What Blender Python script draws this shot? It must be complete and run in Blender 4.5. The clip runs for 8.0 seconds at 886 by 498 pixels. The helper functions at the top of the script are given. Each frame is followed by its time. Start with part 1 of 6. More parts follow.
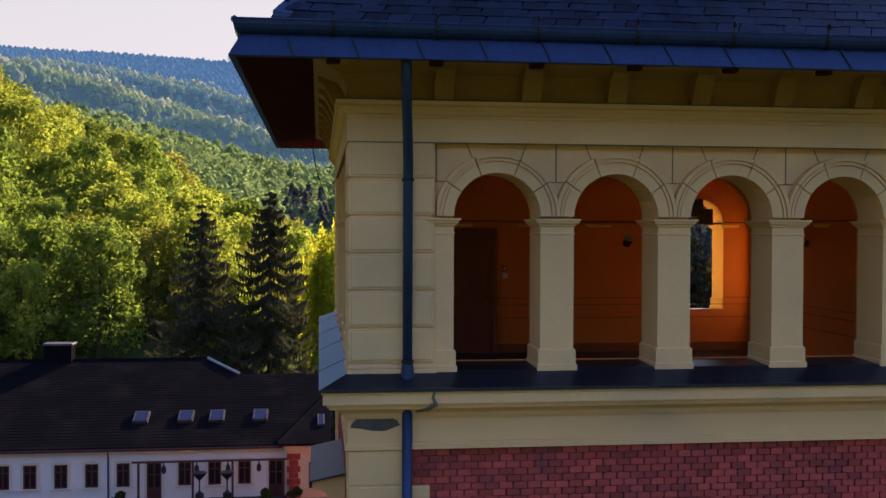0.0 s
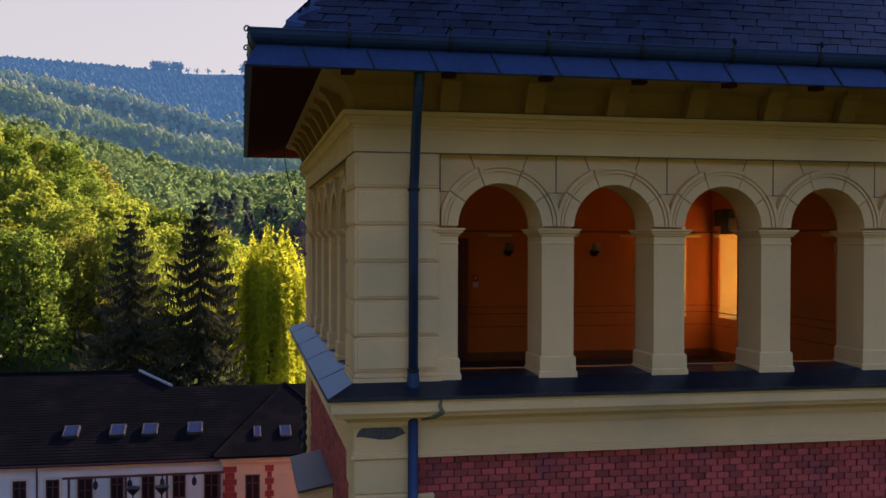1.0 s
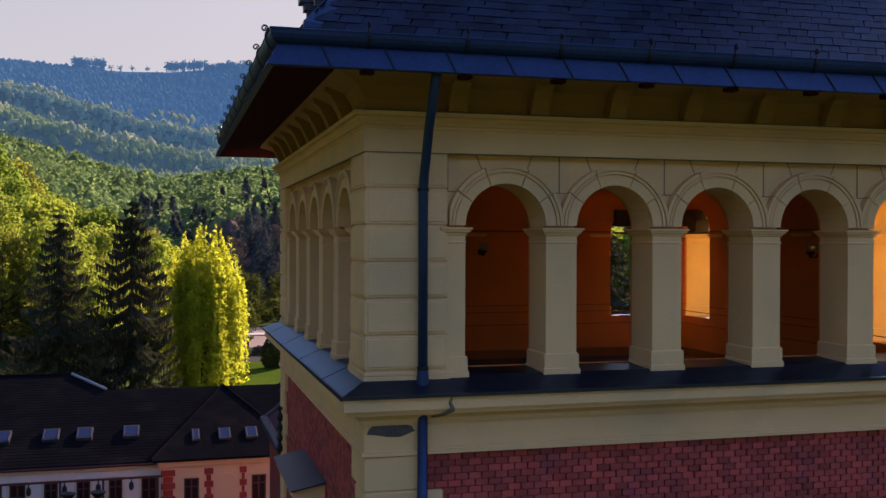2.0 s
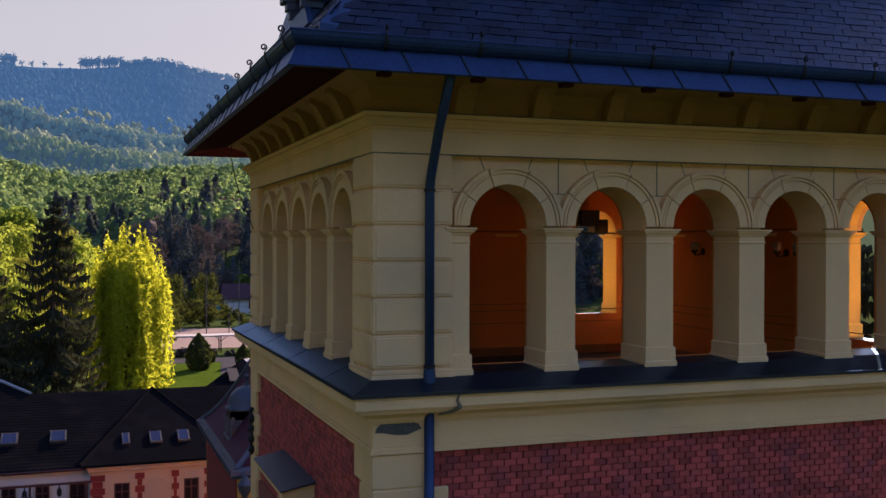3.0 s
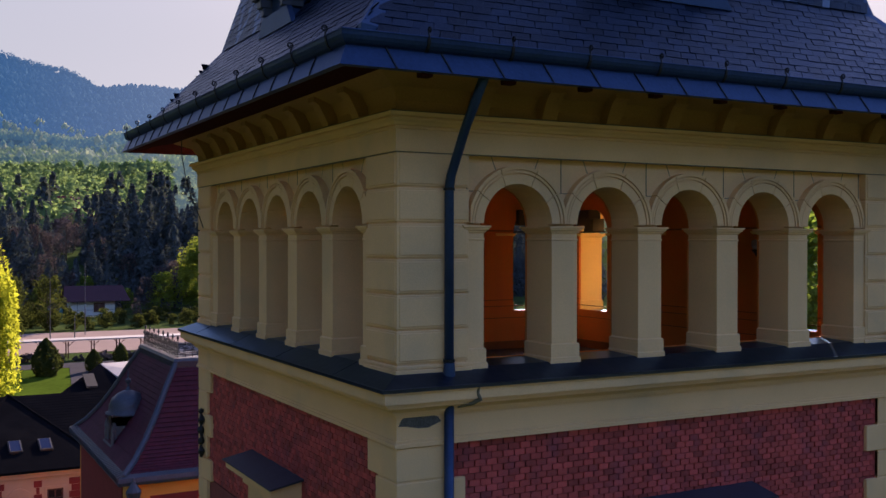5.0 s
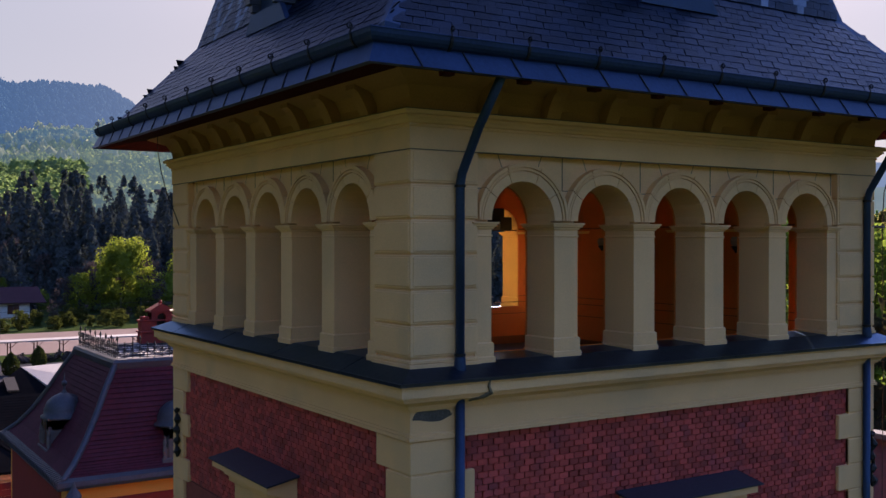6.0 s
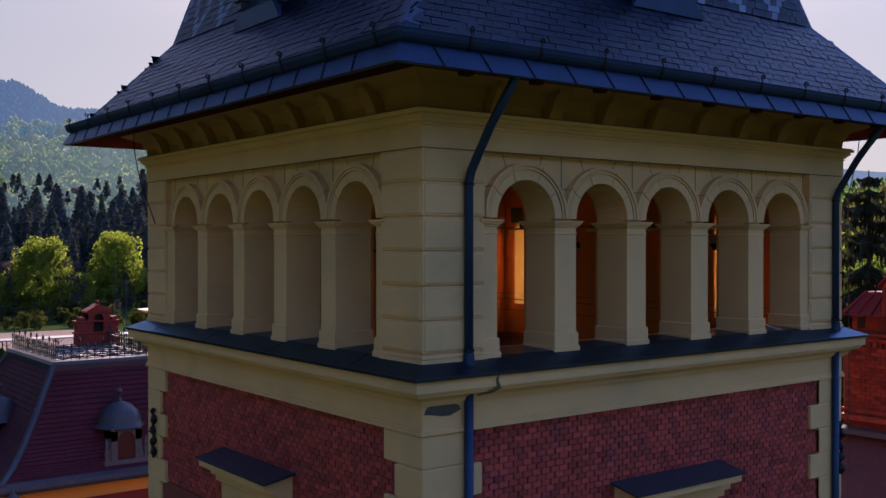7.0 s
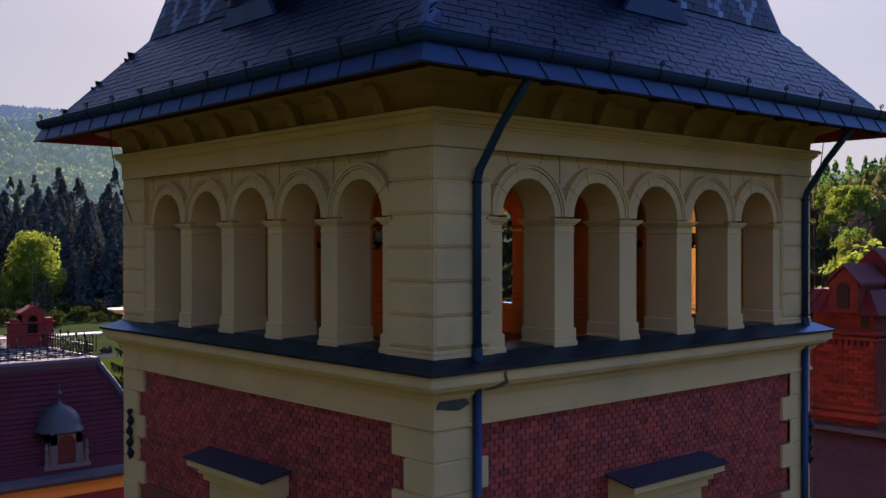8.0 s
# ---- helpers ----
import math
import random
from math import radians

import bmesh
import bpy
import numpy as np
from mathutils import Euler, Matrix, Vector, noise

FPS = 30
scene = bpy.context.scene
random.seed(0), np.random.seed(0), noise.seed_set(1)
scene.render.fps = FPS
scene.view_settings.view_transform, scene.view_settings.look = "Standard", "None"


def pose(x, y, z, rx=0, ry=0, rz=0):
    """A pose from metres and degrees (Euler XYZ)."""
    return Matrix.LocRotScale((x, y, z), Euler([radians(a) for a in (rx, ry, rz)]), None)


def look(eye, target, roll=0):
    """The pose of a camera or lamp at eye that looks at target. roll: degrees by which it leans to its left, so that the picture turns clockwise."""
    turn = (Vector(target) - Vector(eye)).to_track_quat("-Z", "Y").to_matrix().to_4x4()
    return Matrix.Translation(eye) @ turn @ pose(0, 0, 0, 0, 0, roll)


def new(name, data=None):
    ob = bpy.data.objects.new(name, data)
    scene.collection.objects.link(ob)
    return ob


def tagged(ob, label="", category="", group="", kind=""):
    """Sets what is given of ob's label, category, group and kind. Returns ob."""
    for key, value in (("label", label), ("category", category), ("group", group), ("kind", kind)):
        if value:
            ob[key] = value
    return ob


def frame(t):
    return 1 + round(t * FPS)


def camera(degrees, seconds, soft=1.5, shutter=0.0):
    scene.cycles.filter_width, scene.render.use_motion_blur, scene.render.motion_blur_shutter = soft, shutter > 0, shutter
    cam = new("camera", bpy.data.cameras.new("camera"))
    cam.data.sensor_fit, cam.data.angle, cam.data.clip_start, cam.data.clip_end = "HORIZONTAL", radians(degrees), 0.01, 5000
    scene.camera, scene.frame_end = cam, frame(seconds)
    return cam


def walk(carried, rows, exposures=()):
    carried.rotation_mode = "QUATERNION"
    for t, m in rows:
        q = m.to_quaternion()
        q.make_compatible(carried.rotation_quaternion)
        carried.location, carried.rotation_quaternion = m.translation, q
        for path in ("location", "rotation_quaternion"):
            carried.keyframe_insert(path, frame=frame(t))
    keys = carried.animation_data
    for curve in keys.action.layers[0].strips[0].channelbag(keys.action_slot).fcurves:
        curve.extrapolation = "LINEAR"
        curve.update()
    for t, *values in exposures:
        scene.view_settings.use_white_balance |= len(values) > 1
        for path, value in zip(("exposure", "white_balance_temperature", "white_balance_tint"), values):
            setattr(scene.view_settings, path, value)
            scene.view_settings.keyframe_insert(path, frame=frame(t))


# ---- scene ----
cam = camera(47.4, 8.0)
METRES, EYE, TILT, LEAN, TURN = 7.5, 17.8, 0.0, 0.0, -7.0
ROWS = [
    (0.0, 0.0, 0.0, 0.0, 0.0, -0.99, -0.22),
    (0.5, -0.0532, -0.0061, -0.0003, -2.08, -0.61, -0.22),
    (1.0, -0.1113, -0.0119, -0.0009, -4.22, -0.41, -0.18),
    (1.5, -0.1666, -0.0156, -0.0021, -6.15, -0.37, -0.17),
    (3.0, -0.3475, -0.0155, -0.0034, -12.71, -0.36, -0.1),
    (3.5, -0.4062, -0.0107, -0.0023, -14.79, -0.36, -0.07),
    (4.0, -0.4706, -0.0038, -0.0019, -17.05, -0.35, -0.07),
    (4.5, -0.5316, 0.0058, -0.0043, -19.14, -0.34, -0.04),
    (6.0, -0.7276, 0.0514, -0.0145, -25.81, -0.31, -0.01),
    (6.5, -0.7874, 0.0701, -0.016, -27.91, -0.32, 0.03),
    (7.0, -0.8521, 0.0925, -0.0185, -30.17, -0.32, 0.03),
    (7.5, -0.9115, 0.1163, -0.0207, -32.28, -0.31, 0.05),
    (8.0, -0.9752, 0.1439, -0.0229, -34.55, -0.31, 0.06),
]
walk(cam, [(t, pose(0, 0, EYE, TILT, LEAN, TURN) @ pose(METRES * x, METRES * y, METRES * z, 90 + pitch, roll, yaw)) for t, x, y, z, yaw, pitch, roll in ROWS], [(0.0, 1.79, 7000, 42), (1.5, 1.47, 6800, 42), (3.5, 1.38, 6550, 42), (6.0, 1.25, 6200, 42), (8.0, 1.10, 6080, 42)])

# ---- light: a low sun behind the tower, clear hazy sky ----
SUN_AZ, SUN_EL = 38.0, 23.0
world = bpy.data.worlds.new("world")
scene.world = world
world.use_nodes = True
wt = world.node_tree
sky = wt.nodes.new("ShaderNodeTexSky")
sky.sky_type, sky.sun_disc = "NISHITA", False
sky.sun_elevation, sky.sun_rotation = radians(SUN_EL), radians(SUN_AZ)
sky.air_density, sky.dust_density, sky.ozone_density = 1.0, 1.2, 1.5
hue = wt.nodes.new("ShaderNodeHueSaturation")
hue.inputs["Saturation"].default_value = 1.2
hue.inputs["Value"].default_value = 1.68
wt.links.new(sky.outputs[0], hue.inputs["Color"])
geo_w, sep = wt.nodes.new("ShaderNodeTexCoord"), wt.nodes.new("ShaderNodeSeparateXYZ")
wt.links.new(geo_w.outputs["Generated"], sep.inputs[0])
low = wt.nodes.new("ShaderNodeMapRange")
low.interpolation_type = "SMOOTHSTEP"
low.inputs["From Min"].default_value, low.inputs["From Max"].default_value = 0.18, 0.50
low.inputs["To Min"].default_value, low.inputs["To Max"].default_value = 0.86, 0.0
wt.links.new(sep.outputs["Z"], low.inputs[0])
# the haze is thickest on the sun's side of the sky
toward = wt.nodes.new("ShaderNodeVectorMath")
toward.operation = "DOT_PRODUCT"
toward.inputs[1].default_value = (math.sin(radians(SUN_AZ)), math.cos(radians(SUN_AZ)), 0)
wt.links.new(geo_w.outputs["Generated"], toward.inputs[0])
side_w = wt.nodes.new("ShaderNodeMapRange")
side_w.interpolation_type = "SMOOTHSTEP"
side_w.inputs["From Min"].default_value, side_w.inputs["From Max"].default_value = 0.0, 0.57
side_w.inputs["To Min"].default_value, side_w.inputs["To Max"].default_value = 0.10, 1.0
wt.links.new(toward.outputs["Value"], side_w.inputs[0])
thick = wt.nodes.new("ShaderNodeMath")
thick.operation = "MULTIPLY"
wt.links.new(low.outputs[0], thick.inputs[0])
wt.links.new(side_w.outputs[0], thick.inputs[1])
haze = wt.nodes.new("ShaderNodeMix")
haze.data_type = "RGBA"
haze.inputs[7].default_value = (5.9, 6.9, 6.4, 1)
wt.links.new(thick.outputs[0], haze.inputs["Factor"])
# unseen brightening of the sky, widest over the south-east, added to light the front
sky_fill_d, sky_fill_r, sky_fill = wt.nodes.new("ShaderNodeVectorMath"), wt.nodes.new("ShaderNodeMapRange"), wt.nodes.new("ShaderNodeVectorMath")
sky_fill_d.operation, sky_fill.operation, sky_fill_r.interpolation_type = "DOT_PRODUCT", "SCALE", "SMOOTHSTEP"
sky_fill_d.inputs[1].default_value = Vector((0.45, -0.62, 0.72)).normalized()
wt.links.new(geo_w.outputs["Generated"], sky_fill_d.inputs[0])
sky_fill_r.inputs["From Min"].default_value, sky_fill_r.inputs["From Max"].default_value = -0.1, 1.0
sky_fill_r.inputs["To Min"].default_value, sky_fill_r.inputs["To Max"].default_value = 0.7, 2.4
wt.links.new(sky_fill_d.outputs["Value"], sky_fill_r.inputs[0])
wt.links.new(hue.outputs[0], sky_fill.inputs[0])
wt.links.new(sky_fill_r.outputs[0], sky_fill.inputs["Scale"])
wt.links.new(sky_fill.outputs[0], haze.inputs[6])
wt.links.new(haze.outputs[2], wt.nodes["Background"].inputs[0])
wt.nodes["Background"].inputs[1].default_value = 0.035
sun = new("sun", bpy.data.lights.new("sun", "SUN"))
sun.data.energy, sun.data.angle, sun.data.color = 5.0, radians(0.6), (1.0, 0.85, 0.58)
SUN_DIR = Vector((math.sin(radians(SUN_AZ)) * math.cos(radians(SUN_EL)), math.cos(radians(SUN_AZ)) * math.cos(radians(SUN_EL)), math.sin(radians(SUN_EL))))
sun.matrix_world = look(SUN_DIR * 200, (0, 0, 0))

# ---- materials ----


def mat(name, col, rough=0.7, metal=0.0, var=0.15, scale=3.0, fine=40.0, bump=0.15, spec=0.4, per_object=0.0, per_island=0.0, dirt=None, stretch=(1, 1, 1)):
    """Procedural surface: base colour varied at two scales, with fine relief; dirt: (colour, amount, scale)."""
    m = bpy.data.materials.new(name)
    m.use_nodes = True
    nt = m.node_tree
    b = nt.nodes["Principled BSDF"]
    b.inputs["Roughness"].default_value, b.inputs["Metallic"].default_value = rough, metal
    b.inputs["Specular IOR Level"].default_value = spec
    N, L = nt.nodes.new, nt.links.new
    geo = N("ShaderNodeNewGeometry")
    mp = N("ShaderNodeMapping")
    mp.inputs["Scale"].default_value = stretch
    L(geo.outputs["Position"], mp.inputs[0])
    n1, n2 = N("ShaderNodeTexNoise"), N("ShaderNodeTexNoise")
    n1.inputs["Scale"].default_value, n2.inputs["Scale"].default_value = scale, fine
    n1.inputs["Detail"].default_value, n2.inputs["Detail"].default_value = 6, 3
    L(mp.outputs[0], n1.inputs["Vector"])
    L(mp.outputs[0], n2.inputs["Vector"])
    add = N("ShaderNodeMath")
    add.operation = "ADD"
    L(n1.outputs[0], add.inputs[0])
    L(n2.outputs[0], add.inputs[1])
    val = add.outputs[0]
    for use, src in ((per_object, "obj"), (per_island, "isl")):
        if use:
            info = N("ShaderNodeObjectInfo") if src == "obj" else geo
            o = info.outputs["Random"] if src == "obj" else info.outputs["Random Per Island"]
            ma = N("ShaderNodeMath")
            ma.operation = "MULTIPLY_ADD"
            ma.inputs[1].default_value = use
            L(o, ma.inputs[0])
            L(val, ma.inputs[2])
            sub = N("ShaderNodeMath")
            sub.operation = "SUBTRACT"
            sub.inputs[1].default_value = use / 2
            L(ma.outputs[0], sub.inputs[0])
            val = sub.outputs[0]
    mr = N("ShaderNodeMapRange")
    mr.inputs["From Min"].default_value, mr.inputs["From Max"].default_value = 0.55, 1.45
    mr.inputs["To Min"].default_value, mr.inputs["To Max"].default_value = 1 - var, 1 + var
    mr.clamp = False
    L(val, mr.inputs[0])
    mul = N("ShaderNodeVectorMath")
    mul.operation = "SCALE"
    mul.inputs[0].default_value = col
    L(mr.outputs[0], mul.inputs["Scale"])
    out = mul.outputs[0]
    if dirt:
        dcol, amount, dscale = dirt
        nd = N("ShaderNodeTexNoise")
        nd.inputs["Scale"].default_value, nd.inputs["Detail"].default_value = dscale, 8
        L(mp.outputs[0], nd.inputs["Vector"])
        ramp = N("ShaderNodeMapRange")
        ramp.inputs["From Min"].default_value, ramp.inputs["From Max"].default_value = 0.5, 0.75
        ramp.inputs["To Max"].default_value = amount
        L(nd.outputs[0], ramp.inputs[0])
        mix = N("ShaderNodeMix")
        mix.data_type = "RGBA"
        L(ramp.outputs[0], mix.inputs["Factor"])
        L(out, mix.inputs[6])
        mix.inputs[7].default_value = (*dcol, 1)
        out = mix.outputs[2]
    L(out, b.inputs["Base Color"])
    if bump:
        bp = N("ShaderNodeBump")
        bp.inputs["Strength"].default_value, bp.inputs["Distance"].default_value = bump, 0.02
        L(n2.outputs[0], bp.inputs["Height"])
        L(bp.outputs[0], b.inputs["Normal"])
    return m


def leaf_mat(name, col, light, var=0.45, thin=0.45, haze_glow=None, sunward=None):
    """Leaves: diffuse with light passing through, each clump a little different; the last two colours are distance haze
    painted as emission.
    """
    m = bpy.data.materials.new(name)
    m.use_nodes = True
    nt = m.node_tree
    N, L = nt.nodes.new, nt.links.new
    nt.nodes.remove(nt.nodes["Principled BSDF"])
    geo, info = N("ShaderNodeNewGeometry"), N("ShaderNodeObjectInfo")
    ns = N("ShaderNodeTexNoise")
    ns.inputs["Scale"].default_value = 0.22
    L(geo.outputs["Position"], ns.inputs["Vector"])
    a = N("ShaderNodeMath")
    a.operation = "ADD"
    L(geo.outputs["Random Per Island"], a.inputs[0])
    L(info.outputs["Random"], a.inputs[1])
    a2 = N("ShaderNodeMath")
    a2.operation = "ADD"
    L(a.outputs[0], a2.inputs[0])
    L(ns.outputs[0], a2.inputs[1])
    mr = N("ShaderNodeMapRange")
    mr.inputs["From Min"].default_value, mr.inputs["From Max"].default_value = 0.6, 2.4
    mr.inputs["To Min"].default_value, mr.inputs["To Max"].default_value = 1 - var, 1 + var
    L(a2.outputs[0], mr.inputs[0])
    shader = []
    for c, kind in ((col, "ShaderNodeBsdfDiffuse"), (light, "ShaderNodeBsdfTranslucent")):
        s = N("ShaderNodeVectorMath")
        s.operation = "SCALE"
        s.inputs[0].default_value = c
        L(mr.outputs[0], s.inputs["Scale"])
        sh = N(kind)
        L(s.outputs[0], sh.inputs["Color"])
        shader.append(sh)
    mix = N("ShaderNodeMixShader")
    mix.inputs[0].default_value = thin
    L(shader[0].outputs[0], mix.inputs[1])
    L(shader[1].outputs[0], mix.inputs[2])
    out = mix.outputs[0]
    if haze_glow:
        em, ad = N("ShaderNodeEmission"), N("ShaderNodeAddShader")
        em.inputs[0].default_value = (*haze_glow, 1)
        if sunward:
            # haze of distant air as emission, painted paler towards the sun's quarter
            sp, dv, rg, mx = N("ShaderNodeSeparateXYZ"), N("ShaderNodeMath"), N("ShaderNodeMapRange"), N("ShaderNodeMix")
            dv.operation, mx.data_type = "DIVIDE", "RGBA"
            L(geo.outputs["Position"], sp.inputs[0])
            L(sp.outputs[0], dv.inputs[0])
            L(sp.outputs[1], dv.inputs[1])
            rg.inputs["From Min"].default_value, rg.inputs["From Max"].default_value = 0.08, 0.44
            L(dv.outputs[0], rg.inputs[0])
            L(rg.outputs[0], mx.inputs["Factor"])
            mx.inputs[6].default_value, mx.inputs[7].default_value = (*haze_glow, 1), (*sunward, 1)
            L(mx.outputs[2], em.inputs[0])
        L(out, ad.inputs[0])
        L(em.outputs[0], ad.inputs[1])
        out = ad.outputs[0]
    L(out, nt.nodes["Material Output"].inputs[0])
    return m


CREAM = mat("cream_plaster", (0.82, 0.482, 0.218), 0.85, var=0.10, scale=1.3, fine=60, bump=0.12, dirt=((0.34, 0.29, 0.19), 0.35, 0.9))
COVE = mat("brown_ochre_cove", (0.42, 0.205, 0.062), 0.8, var=0.15, scale=1.5, fine=40, bump=0.12)
ORANGE = mat("orange_plaster", (0.68, 0.200, 0.034), 0.85, var=0.10, scale=1.0, fine=50, bump=0.1, dirt=((0.40, 0.13, 0.03), 0.3, 0.8))
# ochre tone, brightened to carry sunlight bounced between the window reveals
OCHRE_LIT = mat("bounce_lit_ochre_plaster", (0.86, 0.58, 0.17), 0.85, var=0.10, scale=1.0, fine=50, bump=0.1)
JOINT_SHADE = mat("joint_and_shade_dark", (0.16, 0.13, 0.08), 0.9, bump=0)
BRICK = mat("red_brick", (0.45, 0.060, 0.047), 0.72, var=0.30, scale=5, fine=70, bump=0.3, per_object=1.1, dirt=((0.20, 0.055, 0.085), 0.4, 4.0))
BRICKS = mat("red_brick_rest", (0.45, 0.060, 0.047), 0.72, var=0.30, scale=5, fine=70, bump=0.3, per_island=1.1, dirt=((0.20, 0.055, 0.085), 0.4, 4.0))
MORTAR = mat("mortar", (0.15, 0.05, 0.052), 0.95, bump=0.3)
METAL = mat("blue_grey_metal", (0.030, 0.055, 0.115), 0.42, 0.35, var=0.2, scale=2.5, fine=30, bump=0.06, dirt=((0.02, 0.03, 0.05), 0.5, 1.5))
FLASH = mat("dark_blue_sheet_metal", (0.021, 0.042, 0.098), 0.40, 0.4, var=0.3, scale=2.0, fine=24, bump=0.10, dirt=((0.015, 0.022, 0.04), 0.6, 1.2))
LEDGE = mat("ledge_metal", (0.056, 0.062, 0.090), 0.30, 0.8, var=0.3, scale=1.6, fine=9, bump=0.10, spec=0.5, dirt=((0.04, 0.05, 0.07), 0.7, 1.4))
HOODM = mat("slate_grey_sheet_metal", (0.036, 0.046, 0.068), 0.5, 0.3, var=0.35, scale=2.0, fine=24, bump=0.12, dirt=((0.022, 0.026, 0.032), 0.6, 2.0))
SLATE = mat("slate", (0.0055, 0.0100, 0.022), 0.35, 0.25, var=0.6, scale=3, fine=60, bump=0.3, spec=0.2, per_object=1.0)
SLATES = mat("slate_rest", (0.0055, 0.0100, 0.022), 0.35, 0.25, var=0.6, scale=3, fine=60, bump=0.3, spec=0.2, per_island=1.0)
SLATE_LT = mat("slate_light", (0.11, 0.16, 0.26), 0.45, var=0.25, scale=3, fine=60, bump=0.3, per_island=0.8)
for m_blue in (METAL, FLASH, LEDGE, SLATE, SLATES, SLATE_LT):
    m_blue.node_tree.nodes["Principled BSDF"].inputs["Specular Tint"].default_value = (0.42, 0.66, 1.0, 1)
REDWOOD = mat("red_brown_boards", (0.050, 0.010, 0.009), 0.85, spec=0.03, var=0.3, scale=2, fine=25, bump=0.2)
DOORWOOD = mat("brown_door_wood", (0.19, 0.050, 0.022), 0.5, var=0.3, scale=3, fine=40, bump=0.2, stretch=(6, 6, 0.6))
IRON = mat("black_iron", (0.018, 0.018, 0.02), 0.5, 0.4, var=0.2, bump=0.1)
FLOORM = mat("dark_floor_sheet", (0.028, 0.024, 0.034), 0.5, var=0.2, scale=2, bump=0.1)
WHITE = mat("white_paint", (0.60, 0.58, 0.56), 0.8, var=0.08, scale=0.6, fine=20, bump=0.05, dirt=((0.5, 0.46, 0.42), 0.3, 0.5))
PALE = mat("pale_trim", (0.55, 0.48, 0.38), 0.8, var=0.1, bump=0.05)
ANNEX_ROOF = mat("dark_shingle_roof", (0.0065, 0.0068, 0.0085), 0.95, spec=0.0, var=0.3, scale=0.8, fine=9, bump=0.3, dirt=((0.016, 0.015, 0.015), 0.4, 0.4), stretch=(1, 1, 1))
WINFRAME = mat("brown_window_frame", (0.075, 0.018, 0.013), 0.5, var=0.15, bump=0.05)
# roof panes: the sky's reflection is put into a blue base colour
SKY_BLUE_GLASS = mat("roof_glass_painted_sky", (0.020, 0.034, 0.085), 0.25, 0.0, var=0.1, bump=0.0, spec=0.02)
GLASS = mat("window_glass", (0.024, 0.013, 0.015), 0.18, 0.0, var=0.1, bump=0.0, spec=0.12)
SALMON = mat("salmon_plaster", (0.56, 0.35, 0.22), 0.85, var=0.1, scale=0.8, fine=20, bump=0.05)
STONE = mat("grey_stone_trim", (0.13, 0.11, 0.11), 0.8, var=0.2, scale=3, bump=0.1)
REDPAINT = mat("red_brick_trim", (0.25, 0.028, 0.020), 0.8, var=0.2, scale=2, fine=15, bump=0.1)
REDTILE = mat("red_tile_roof", (0.090, 0.020, 0.032), 0.72, spec=0.12, var=0.35, scale=0.8, fine=6, bump=0.3, per_island=0.7, dirt=((0.07, 0.02, 0.025), 0.5, 0.5))
YELLOW = mat("orange_yellow_wall", (0.85, 0.36, 0.06), 0.85, var=0.08, scale=0.8, bump=0.05)
ZINC = mat("grey_zinc", (0.065, 0.070, 0.088), 0.45, 0.3, var=0.25, scale=1.5, fine=12, bump=0.1)
PALEROOF = mat("pale_sheet_roof", (0.33, 0.32, 0.33), 0.6, var=0.15, scale=1, bump=0.1)
BARK = mat("bark", (0.06, 0.045, 0.032), 0.9, var=0.3, scale=2, fine=12, bump=0.5)
GRASS = mat("grass", (0.048, 0.085, 0.011), 0.9, spec=0.0, var=0.35, scale=0.12, fine=1.5, bump=0.3)
PATHM = mat("asphalt_path", (0.06, 0.06, 0.068), 0.9, spec=0.0, var=0.15, scale=0.3, fine=5, bump=0.1)
COURT = mat("clay_court", (0.25, 0.20, 0.185), 0.9, spec=0.0, var=0.12, scale=0.2, fine=4, bump=0.05)
CAMERA_WHITE = mat("white_plastic", (0.7, 0.7, 0.7), 0.4, bump=0)
SIGNRED = mat("sign_red", (0.5, 0.03, 0.03), 0.5, bump=0)
SPEAKER = mat("black_box", (0.012, 0.012, 0.014), 0.6, bump=0.05)
SHADE_GL = mat("lamp_glass", (0.30, 0.26, 0.22), 0.15, bump=0, spec=0.7)
GREEN_COVER = mat("teal_tarpaulin", (0.03, 0.18, 0.17), 0.6, bump=0.1)

# ---- mesh helpers ----


def box(bm, x0, x1, y0, y1, z0, z1, bev=0.0):
    """An axis-aligned box; bev: rounded edges."""
    vs = [bm.verts.new((x, y, z)) for z in (z0, z1) for y in (y0, y1) for x in (x0, x1)]
    fs = [bm.faces.new([vs[i] for i in q]) for q in ((0, 2, 3, 1), (4, 5, 7, 6), (0, 1, 5, 4), (2, 6, 7, 3), (0, 4, 6, 2), (1, 3, 7, 5))]
    if bev:
        es = list({e for f in fs for e in f.edges})
        bmesh.ops.bevel(bm, geom=es, offset=bev, segments=1, affect="EDGES")


def prism(bm, pts, axis, a, b):
    """A closed outline of 2D points pushed along x, y or z from a to b."""
    place = {"x": lambda p, t: (t, p[0], p[1]), "y": lambda p, t: (p[0], t, p[1]), "z": lambda p, t: (p[0], p[1], t)}[axis]
    lo, hi = [bm.verts.new(place(p, a)) for p in pts], [bm.verts.new(place(p, b)) for p in pts]
    n = len(pts)
    bm.faces.new(lo)
    bm.faces.new(hi[::-1])
    for i in range(n):
        bm.faces.new((lo[i], hi[i], hi[(i + 1) % n], lo[(i + 1) % n]))


